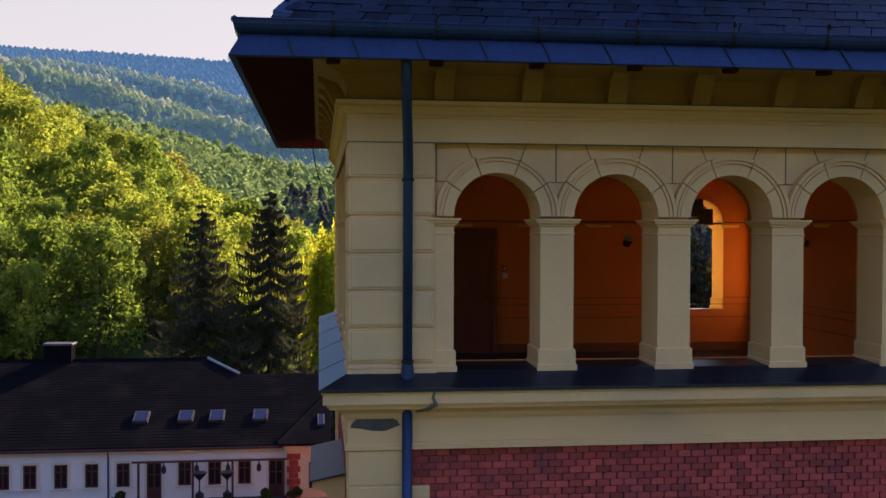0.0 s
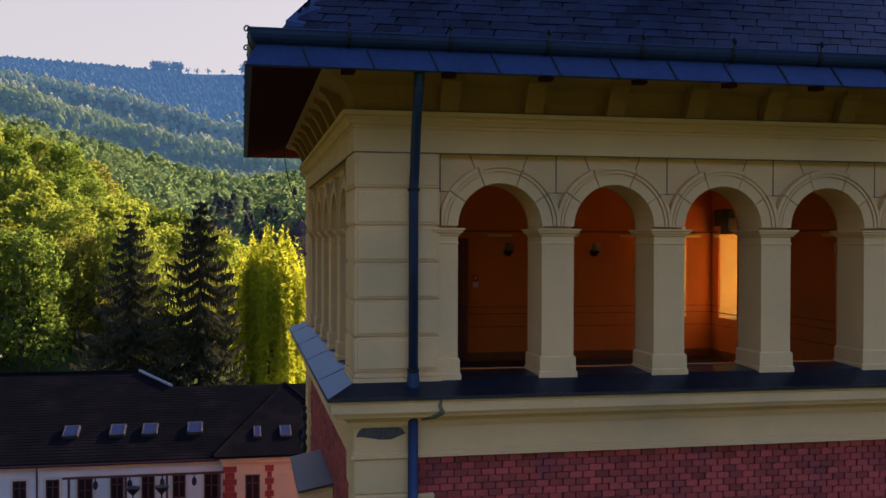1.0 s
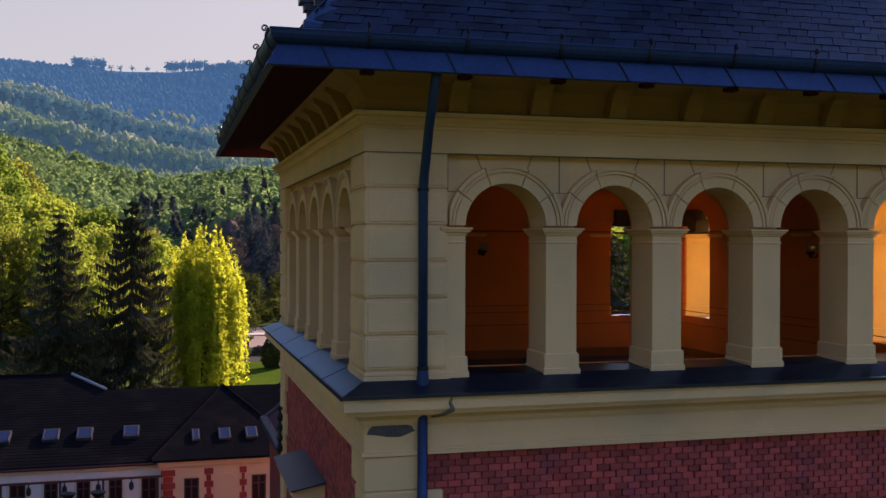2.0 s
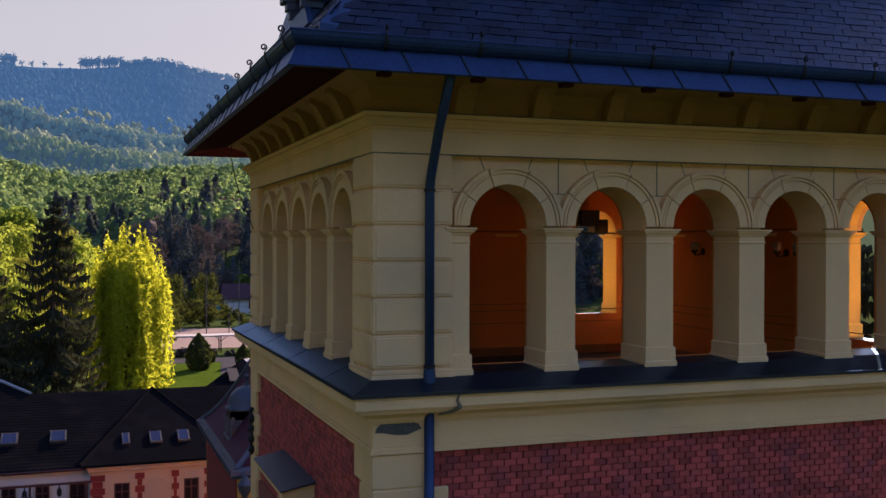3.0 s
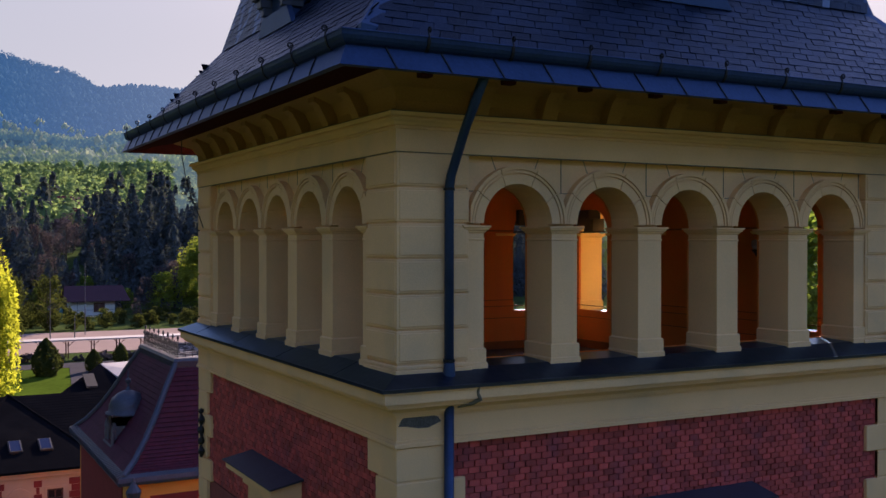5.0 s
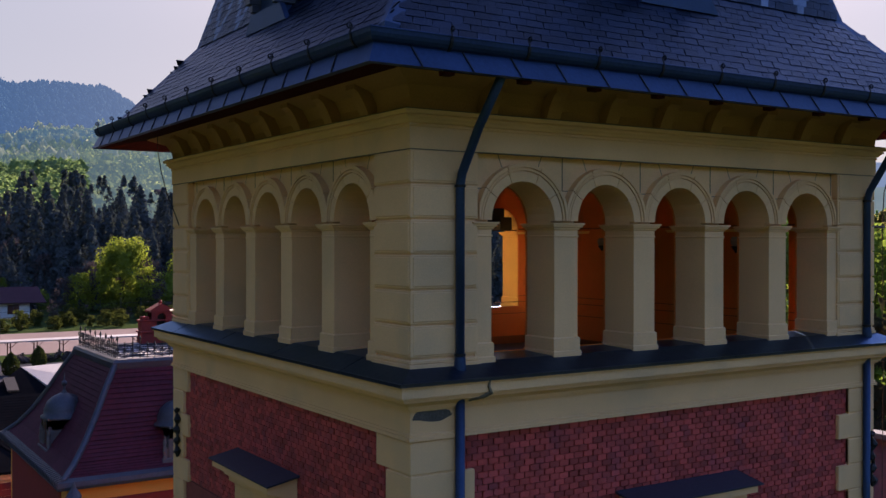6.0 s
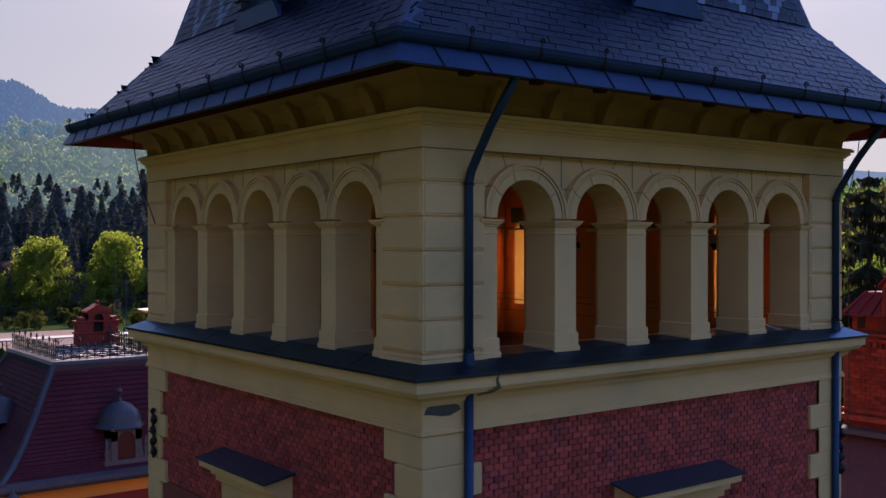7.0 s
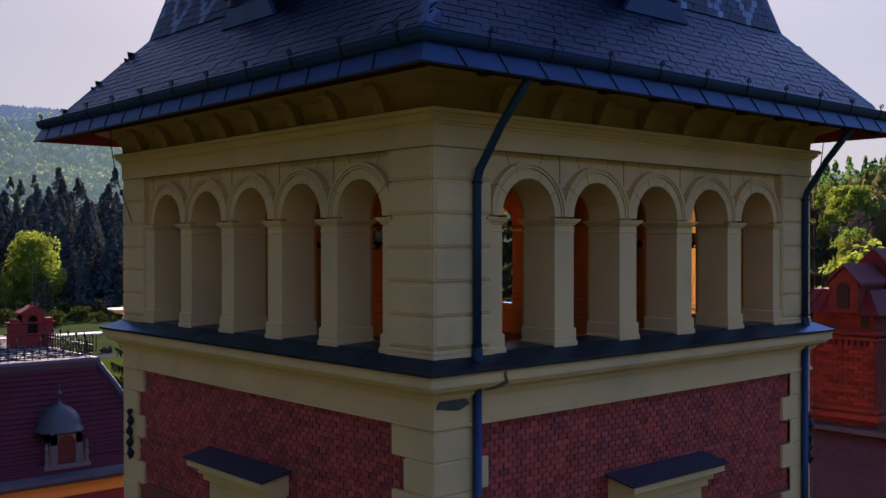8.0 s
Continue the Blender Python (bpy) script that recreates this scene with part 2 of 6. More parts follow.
def lathe(bm, profile, cx=0, cy=0, seg=12):
    """Rings of (radius, height) turned round an upright axis."""
    rings = [[bm.verts.new((cx + max(r, 1e-4) * math.cos(2 * math.pi * i / seg), cy + max(r, 1e-4) * math.sin(2 * math.pi * i / seg), z)) for i in range(seg)] for r, z in profile]
    for lo, hi in zip(rings, rings[1:]):
        for i in range(seg):
            bm.faces.new((lo[i], lo[(i + 1) % seg], hi[(i + 1) % seg], hi[i]))
    bm.faces.new(rings[0][::-1])
    bm.faces.new(rings[-1])


def tube(bm, pts, r, seg=8):
    """A round bar along points; r a radius or one for each point."""
    pts = [Vector(p) for p in pts]
    rs = r if isinstance(r, (list, tuple)) else [r] * len(pts)
    rings, prev = [], None
    for i, p in enumerate(pts):
        d = (pts[min(i + 1, len(pts) - 1)] - pts[max(i - 1, 0)]).normalized()
        s = d.orthogonal().normalized() if prev is None else (prev - d * prev.dot(d)).normalized()
        prev = s
        o = d.cross(s)
        rings.append([bm.verts.new(p + (s * math.cos(2 * math.pi * k / seg) + o * math.sin(2 * math.pi * k / seg)) * rs[i]) for k in range(seg)])
    for lo, hi in zip(rings, rings[1:]):
        for k in range(seg):
            bm.faces.new((lo[k], lo[(k + 1) % seg], hi[(k + 1) % seg], hi[k]))
    bm.faces.new(rings[0][::-1])
    bm.faces.new(rings[-1])


def mesh_of(name, bm, material):
    bmesh.ops.recalc_face_normals(bm, faces=bm.faces)
    me = bpy.data.meshes.new(name)
    bm.to_mesh(me)
    bm.free()
    me.materials.append(material)
    return me


def part(name, bm, material, parent=None, label="", m=None, smooth=False):
    """Links a bmesh as one mesh object, under its thing."""
    if not bm.verts:
        bm.free()
        ob = new(name)
        ob.parent = parent
        if m is not None:
            ob.matrix_basis = m
        if label:
            ob["label"] = label
        return ob
    me = mesh_of(name, bm, material)
    if smooth:
        for p in me.polygons:
            p.use_smooth = True
    ob = new(name, me)
    if parent:
        ob.parent = parent
    if m is not None:
        ob.matrix_basis = m
    if label:
        ob["label"] = label
    return ob


def piece(name, me, parent, m):
    """A piece that shares its mesh with others."""
    ob = bpy.data.objects.new(name, me)
    scene.collection.objects.link(ob)
    ob.parent = parent
    ob.matrix_basis = m
    return ob


def thing(name, m=None, label="", category="", group="", kind=""):
    ob = new(name)
    if m is not None:
        ob.matrix_basis = m
    return tagged(ob, label, category, group, kind)


def from_arrays(name, verts, faces, material, parent=None):
    me = bpy.data.meshes.new(name)
    me.from_pydata(verts, [], faces)
    me.materials.append(material)
    ob = new(name, me)
    if parent:
        ob.parent = parent
    return ob


def nb():
    return bmesh.new()

# ---- the tower ----
X0, X1, Y0, Y1 = 0.30, 8.62, 10.50, 18.68
WX, WY = X1 - X0, Y1 - Y0
FLOOR_Z, LEDGE_Z, SPRING, ARCH_R = 15.60, 16.33, 17.93, 0.465
FACE = {
    "front": (Matrix(((1, 0, 0, X0), (0, 1, 0, Y0), (0, 0, 1, 0), (0, 0, 0, 1))), WX, 4.16, 1.293, 0.90),
    "left": (Matrix(((0, 1, 0, X0), (-1, 0, 0, Y1), (0, 0, 1, 0), (0, 0, 0, 1))), WY, 4.18, 1.285, 0.82),
    "rear": (Matrix(((-1, 0, 0, X1), (0, -1, 0, Y1), (0, 0, 1, 0), (0, 0, 0, 1))), WX, 4.16, 1.293, 0.90),
    "right": (Matrix(((0, -1, 0, X1), (1, 0, 0, Y0), (0, 0, 1, 0), (0, 0, 0, 1))), WY, 4.20, 1.31, 0.82),
}
tower = thing("tower", None, "square brick tower with cream arcaded gallery and slate roof", "tower")


def sweep(bm, profile, closed=False):
    """A moulding run round the four sides with mitred corners; profile: (out, z)."""
    rings = [[bm.verts.new(c) for c in ((X0 - o, Y0 - o, z), (X1 + o, Y0 - o, z), (X1 + o, Y1 + o, z), (X0 - o, Y1 + o, z))] for o, z in profile]
    pairs = list(zip(rings, rings[1:])) + ([(rings[-1], rings[0])] if closed else [])
    for a, b in pairs:
        for i in range(4):
            bm.faces.new((a[i], a[(i + 1) % 4], b[(i + 1) % 4], b[i]))


def swept(name, profile, material, label="", closed=True):
    bm = nb()
    sweep(bm, profile, closed)
    return part(name, bm, material, tower, label)


def arch_band(bm, c, zc, r0, r1, w0, w1, a0=0.0, a1=180.0, n=14, clip=9.0):
    """A flat or thick ring segment over an arch, between two radii and two depths."""
    rows = []
    for i in range(n + 1):
        a = radians(a0 + (a1 - a0) * i / n)
        row = []
        for r in (r0, r1):
            u = max(-clip, min(clip, r * math.cos(a)))
            for w in (w0, w1):
                row.append(bm.verts.new((c + u, w, zc + r * math.sin(a))))
        rows.append(row)
    for p, q in zip(rows, rows[1:]):
        for i, j in ((0, 2), (2, 3), (3, 1), (1, 0)):
            bm.faces.new((p[i], p[j], q[j], q[i]))
    for e in (rows[0], rows[-1]):
        bm.faces.new((e[0], e[1], e[3], e[2]))


def spandrel(bm, u0, u1, z0, z1, w0, w1, centres, r, n=16, lift=0.0):
    """A wall slab from z0 to z1 whose lower edge is cut by half-round arches."""
    edge = [(u0, z0)]
    for c in centres:
        if lift:
            edge.append((c - r, z0))
        edge += [(c - r * math.cos(math.pi * i / n), z0 + lift + r * math.sin(math.pi * i / n)) for i in range(n + 1)]
        if lift:
            edge.append((c + r, z0))
    edge.append((u1, z0))
    cols = [[bm.verts.new((u, w, z)) for w in (w0, w1) for z in (zz, z1)] for u, zz in edge]
    for a, b in zip(cols, cols[1:]):
        for i, j in ((0, 1), (1, 3), (3, 2), (2, 0)):
            bm.faces.new((a[i], a[j], b[j], b[i]))
    for e in (cols[0], cols[-1]):
        bm.faces.new((e[0], e[1], e[3], e[2]))


def pier(bm, u0, u1, w0, w1):
    """A square pier with stepped foot, shaft, necking and moulded cap."""
    z = LEDGE_Z
    prof = [(0.035, z - 0.03), (0.035, z + 0.055), (0.022, z + 0.066), (0.022, z + 0.212), (0.0, z + 0.228), (0.0, SPRING - 0.162), (0.010, SPRING - 0.157), (0.010, SPRING - 0.142), (0.0, SPRING - 0.137), (0.0, SPRING - 0.075), (0.018, SPRING - 0.068), (0.022, SPRING - 0.050), (0.045, SPRING - 0.038), (0.050, SPRING - 0.016), (0.066, SPRING - 0.010), (0.066, SPRING + 0.010)]
    rings = [[bm.verts.new(c) for c in ((u0 - g, w0 - g, zz), (u1 + g, w0 - g, zz), (u1 + g, w1 + g, zz), (u0 - g, w1 + g, zz))] for g, zz in prof]
    for lo, hi in zip(rings, rings[1:]):
        for k in range(4):
            bm.faces.new((lo[k], lo[(k + 1) % 4], hi[(k + 1) % 4], hi[k]))
    bm.faces.new(rings[0][::-1])
    bm.faces.new(rings[-1])


def arcade(side):
    fm, width, mid, step, q = FACE[side]
    cs = [mid + (i - 2) * step for i in range(5)]
    w0, wf, w1 = 0.05, 0.105, 0.56
    bm = nb()
    spandrel(bm, q - 0.02, width - q + 0.02, SPRING, 18.745, wf, w1, cs, ARCH_R, 16, 0.03)
    # rear and right sides take the ochre with bounced sun painted in
    skin = CREAM if side in ("front", "left") else OCHRE_LIT
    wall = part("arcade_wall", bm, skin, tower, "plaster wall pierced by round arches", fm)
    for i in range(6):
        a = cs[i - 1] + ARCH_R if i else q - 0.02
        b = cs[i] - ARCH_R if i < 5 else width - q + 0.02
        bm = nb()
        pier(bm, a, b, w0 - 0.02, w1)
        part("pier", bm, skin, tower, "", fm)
    for c in cs:
        # moulded ring of wedge stones with open joints: flat band, groove, roll and outer fillet
        cuts = [0, 34, 68, 112, 146, 180]
        for a0, a1 in zip(cuts, cuts[1:]):
            bm = nb()
            g = 0.5
            for r0, r1, front in ((ARCH_R, 0.578, 0.022), (0.578, 0.592, 0.042), (0.592, 0.618, 0.014), (0.618, 0.632, 0.034), (0.632, 0.672, 0.004)):
                arch_band(bm, c, SPRING + 0.03, r0, r1, front, wf + 0.02, a0 + g, a1 - g, 6, step / 2)
            part("voussoir", bm, CREAM, wall)
        for a in (68, 112):
            bm = nb()
            d = Vector((math.cos(radians(a)), 0, math.sin(radians(a))))
            p0, s = Vector((c, wf - 0.003, SPRING)) + d * 0.663, Vector((0.006, 0, 0))
            top = Vector((c, wf - 0.003, SPRING)) + d * ((18.735 - SPRING) / d.z)
            v = [bm.verts.new(p) for p in (p0 - s, p0 + s, top + s, top - s)]
            bm.faces.new(v)
            part("joint_or_shadow_line", bm, JOINT_SHADE, wall)
    for c in [cs[0] - step / 2] + [(a + b) / 2 for a, b in zip(cs, cs[1:])] + [cs[-1] + step / 2]:
        if q < c < width - q:
            bm = nb()
            box(bm, c - 0.006, c + 0.006, wf - 0.004, wf + 0.01, SPRING + 0.40, 18.735)
            part("joint_or_shadow_line", bm, JOINT_SHADE, wall)
            bm = nb()
            box(bm, c - 0.09, c + 0.09, wf - 0.004, wf + 0.01, SPRING + 0.395, SPRING + 0.405)
            part("joint_or_shadow_line", bm, JOINT_SHADE, wall)


for side_name in FACE:
    arcade(side_name)

# corner quoins: stacked blocks with recessed joints
ROWS_Z = [16.42, 16.79, 17.18, 17.57, 17.96, 18.35, 18.74]
for cx, cy in ((0, 0), (1, 0), (0, 1), (1, 1)):
    def corner(bm, g, qx, qy, z0, z1, bev=0.0):
        xa, xb = (X0 - g, X0 + qx) if cx == 0 else (X1 - qx, X1 + g)
        ya, yb = (Y0 - g, Y0 + qy) if cy == 0 else (Y1 - qy, Y1 + g)
        # an angle that wraps the corner, leaving the room behind it free
        ox, oy = (xa, 1) if cx == 0 else (xb, -1), (ya, 1) if cy == 0 else (yb, -1)
        wx, wy, th = xb - xa, yb - ya, 0.555
        pts = [(0, 0), (wx, 0), (wx, th), (th, th), (th, wy), (0, wy)]
        prism(bm, [(ox[0] + ox[1] * px, oy[0] + oy[1] * py) for px, py in pts], "z", z0, z1)
        if bev:
            bmesh.ops.bevel(bm, geom=list(bm.edges), offset=bev, segments=1, affect="EDGES")
    bm = nb()
    corner(bm, -0.022, 0.88, 0.80, 16.2, 19.0)
    part("corner_pier", bm, CREAM, tower)
    bm = nb()
    corner(bm, 0.02, 0.93, 0.85, 16.22, 16.36, 0.008)
    part("plinth", bm, CREAM, tower)
    bm = nb()
    corner(bm, 0.008, 0.91, 0.83, 16.36, 16.405, 0.010)
    part("plinth", bm, CREAM, tower)
    for za, zb in zip(ROWS_Z, ROWS_Z[1:]):
        bm = nb()
        corner(bm, 0.0, 0.90, 0.82, za + 0.013, zb - 0.009, 0.006)
        block = part("quoin", bm, CREAM, tower)
        # raised face fields inside a narrow margin
        sx, sy = (1 if cx == 0 else -1), (1 if cy == 0 else -1)
        ex, ey = (X0 if cx == 0 else X1), (Y0 if cy == 0 else Y1)
        for xa, xb, ya, yb in ((0.030, 0.872, -0.012, 0.02), (-0.012, 0.02, 0.030, 0.792)):
            bm = nb()
            box(bm, *sorted((ex + sx * xa, ex + sx * xb)), *sorted((ey + sy * ya, ey + sy * yb)), za + 0.036, zb - 0.032, 0.007)
            part("field", bm, CREAM, block)
    z, long = 15.52, True
    while z > 11.0:
        bm = nb()
        corner(bm, 0.0, 0.62 if long else 0.86, 0.77 if long else 0.55, z - 0.375, z - 0.008, 0.010)
        part("quoin", bm, CREAM, tower)
        z, long = z - 0.385, not long
    bm = nb()
    corner(bm, -0.014, 0.62, 0.5, 0, 15.52)
    part("corner_pier", bm, CREAM, tower)

# dark strip: a joint across the quoins, a painted shadow line under the frieze
swept("joint_or_shadow_line", [(-0.03, 18.722), (0.004, 18.722), (0.004, 18.738), (-0.03, 18.738)], JOINT_SHADE)
# mouldings round the tower
swept("ledge", [(-0.575, 16.365), (-0.04, 16.345), (0.275, 16.205), (0.30, 16.20), (0.30, 16.165), (0.27, 16.165), (-0.04, 16.28), (-0.575, 16.30)], LEDGE, "blue-grey sheet metal ledge with dull sheen")
for side_name in ("left", "rear"):
    fm, width, mid, step, q = FACE[side_name]
    for i in range(4):
        u = 0.9 + i * 2.05
        bm = nb()
        prism(bm, [(0.03, 16.33), (0.03, 16.3475), (-0.272, 16.2100), (-0.303, 16.203), (-0.303, 16.17), (-0.27, 16.19)], "x", u - 0.004, u + 0.004)
        part("ledge_seam", bm, LEDGE, tower, "", fm)
swept("ledge_cornice", [(0.268, 16.175), (0.276, 16.165), (0.276, 16.145), (0.258, 16.140), (0.258, 16.035), (0.222, 16.028), (0.222, 16.006), (0.196, 16.002), (0.196, 15.978), (0.120, 15.960), (0.070, 15.915), (0.066, 15.890), (0.040, 15.886), (0.040, 15.866), (0.012, 15.860), (0.012, 15.846), (0.0, 15.842), (0.0, 15.598), (0.014, 15.592), (0.014, 15.566), (0.030, 15.560), (0.030, 15.522), (-0.04, 15.515), (-0.3, 15.515), (-0.3, 16.175)], CREAM, "cream stepped cornice under the gallery")
swept("frieze", [(0.014, 18.735), (0.014, 18.975), (0.030, 18.980), (0.030, 18.998), (0.018, 19.002), (0.018, 19.012), (0.045, 19.020), (0.060, 19.045), (0.095, 19.070), (0.100, 19.088), (0.086, 19.092), (0.086, 19.100), (0.125, 19.106), (0.132, 19.122), (0.132, 19.150), (0.0, 19.156), (-0.5, 19.156), (-0.5, 18.735)], CREAM, "cream frieze with stepped moulded cap")
# dark strip painted as the shadow line on top of the cap
swept("cap_shadow_line", [(0.07, 19.152), (0.112, 19.152), (0.112, 19.166), (0.07, 19.166)], JOINT_SHADE)
swept("cove", [(0.0, 19.16), (0.01, 19.28), (0.09, 19.42), (0.36, 19.53), (0.40, 19.54), (0.40, 19.60), (-0.5, 19.60), (-0.5, 19.16)], COVE, "brown-ochre coved eave board")
swept("soffit", [(0.34, 19.535), (1.07, 19.402), (1.07, 19.42), (0.34, 19.56)], REDWOOD, "dark red boarded soffit")
swept("eave_flashing", [(1.06, 19.395), (1.125, 19.405), (1.02, 19.61), (1.0, 19.64), (0.9, 19.62), (1.0, 19.58)], FLASH, "blue-grey metal eave flashing with standing seams")
GO, GZ, GR, GH = 0.995, 19.738, 0.095, 0.130
GUT = [(GO + GR * math.cos(a), GZ + GH * math.sin(a)) for a in [math.pi * (1 + i / 10) for i in range(11)]]
BEAD = [(GO + GR - 0.004 + 0.012 * math.cos(a), GZ + 0.006 + 0.012 * math.sin(a)) for a in [math.pi * i / 4 for i in range(-1, 5)]]
swept("gutter", [(GO - GR - 0.01, GZ + 0.02)] + GUT + BEAD + [(GO + (GR - 0.01) * math.cos(a), GZ + (GH - 0.01) * math.sin(a)) for a in [math.pi * (2 - i / 10) for i in range(11)]], FLASH, "blue-grey half-round gutter")

for side_name, (fm, width, mid, step, q) in FACE.items():
    n = 9
    for i in range(n):
        u = width / 2 - 0.42 + (i - (n - 1) / 2) * 0.92
        if u < 0.2:
            continue
        bm = nb()
        prism(bm, [(-0.31, 19.525), (-0.31, 19.45), (-0.25, 19.41), (-0.19, 19.31), (-0.14, 19.21), (-0.125, 19.168), (0.05, 19.168), (0.05, 19.525)], "x", u - 0.10, u + 0.10)
        part("modillion", bm, COVE, tower, "", fm)
    n = 12
    for i in range(n):
        u = -1.14 + i * 0.968 + (0.0 if side_name == "front" else 0.33)
        if not -0.95 < u < width + 0.95:
            continue
        if side_name == "front" and -0.75 < u < width + 0.75:
            bm = nb()
            box(bm, u - 0.065, u + 0.065, -1.055, -0.94, 19.365, 19.44, 0.008)
            part("rafter_tail", bm, REDWOOD, tower, "", fm)
        # gutter hook with a curled tip
        bm = nb()
        # flat strap round the gutter
        arc = [math.pi * k / 8 for k in range(9)]
        prism(bm, [(-GO - (GR + 0.012) * math.cos(g), GZ - (GH + 0.012) * math.sin(g)) for g in arc] + [(-GO - (GR + 0.003) * math.cos(g), GZ - (GH + 0.003) * math.sin(g)) for g in arc[::-1]], "x", u - 0.017, u + 0.017)
        curl = [(u, -GO - 0.104, GZ - 0.015), (u, -GO - 0.100, GZ + 0.03), (u, -GO - 0.080, GZ + 0.065)]
        curl += [(u, -GO - 0.112 + (0.034 - 0.0022 * k) * math.cos(0.62 * k), GZ + 0.075 + (0.036 - 0.0022 * k) * math.sin(0.62 * k)) for k in range(0, 13)]
        tube(bm, curl, 0.009, 5)
        part("gutter_hook", bm, IRON, tower, "", fm)
    k = int((width + 1.6) / 0.60)
    for i in range(k):
        u = -0.57 + i * 0.603
        bm = nb()
        prism(bm, [(-1.115, 19.405), (-1.135, 19.41), (-1.032, 19.617), (-1.01, 19.617)], "x", u - 0.007, u + 0.007)
        for v in bm.verts:
            v.co.x += 0.35 * (19.51 - v.co.z)
        part("seam", bm, IRON, tower, "", fm)

# roof: a flared skirt, a break line and a steep upper part
EAVE_O, EAVE_Z, BREAK_O, BREAK_Z, TOP_O, TOP_Z = 0.80, 19.80, -0.33, 21.07, -1.55, 25.2
swept("eave_board", [(0.90, 19.765), (0.66, 19.85), (0.66, 19.82), (0.90, 19.745)], FLASH)
swept("roof_skirt", [(EAVE_O, EAVE_Z - 0.03), (BREAK_O, BREAK_Z - 0.03), (BREAK_O, BREAK_Z - 0.15), (EAVE_O - 0.12, EAVE_Z - 0.10)], SLATES, "dark slate roof skirt")
bm = nb()
sweep(bm, [(BREAK_O, BREAK_Z - 0.1), (TOP_O, TOP_Z)])
top = [bm.verts.new(c) for c in ((X0 - TOP_O, Y0 - TOP_O, TOP_Z), (X1 + TOP_O, Y0 - TOP_O, TOP_Z), (X1 + TOP_O, Y1 + TOP_O, TOP_Z), (X0 - TOP_O, Y1 + TOP_O, TOP_Z))]
bm.faces.new(top)
part("upper_roof", bm, SLATES, tower, "steep slate upper roof with diamond pattern")
swept("break_flashing", [(BREAK_O + 0.045, BREAK_Z - 0.045), (BREAK_O - 0.005, BREAK_Z + 0.03), (BREAK_O - 0.02, BREAK_Z + 0.085), (BREAK_O - 0.06, BREAK_Z + 0.08), (BREAK_O, BREAK_Z - 0.08)], METAL)
for cx, cy in ((0, 0), (1, 0), (0, 1), (1, 1)):
    bm = nb()
    def hip_pt(o, z):
        return Vector((X0 - o if cx == 0 else X1 + o, Y0 - o if cy == 0 else Y1 + o, z))
    dx, dy = Vector((1 if cx == 0 else -1, 0, 0)), Vector((0, 1 if cy == 0 else -1, 0))
    for (oa, za), (ob, zb), slope in (((EAVE_O - 0.06, EAVE_Z + 0.05), (BREAK_O, BREAK_Z), (EAVE_Z - BREAK_Z) / (EAVE_O - BREAK_O)), ((BREAK_O, BREAK_Z), (TOP_O, TOP_Z), (BREAK_Z - TOP_Z) / (BREAK_O - TOP_O))):
        a, b = hip_pt(oa, za + 0.05), hip_pt(ob, zb + 0.05)
        wdt = 0.19
        va = [bm.verts.new(p) for p in (a + dx * wdt - Vector((0, 0, 0.025)), a, a + dy * wdt - Vector((0, 0, 0.025)))]
        vb = [bm.verts.new(p) for p in (b + dx * wdt - Vector((0, 0, 0.025)), b, b + dy * wdt - Vector((0, 0, 0.025)))]
        la = [bm.verts.new(v.co - Vector((0, 0, 0.07))) for v in va]
        lb = [bm.verts.new(v.co - Vector((0, 0, 0.07))) for v in vb]
        for i in range(2):
            bm.faces.new((va[i], va[i + 1], vb[i + 1], vb[i]))
        bm.faces.new((va[0], vb[0], lb[0], la[0]))
        bm.faces.new((va[2], vb[2], lb[2], la[2]))
        bm.faces.new((va[0], va[1], va[2], la[2], la[1], la[0]))
    part("hip_cap", bm, METAL, tower, "blue-grey metal hip capping")


def slate_shape(w, l, t):
    bm = nb()
    k = l * 0.45
    prism(bm, [(-w / 2 - k / 2, 0), (-w / 2 - k / 2 + 0.012, -0.006), (w / 2 - k / 2 - 0.012, -0.006), (w / 2 - k / 2, 0), (w / 2 + k / 2, l), (-w / 2 + k / 2, l)], "z", 0, t)
    return bm


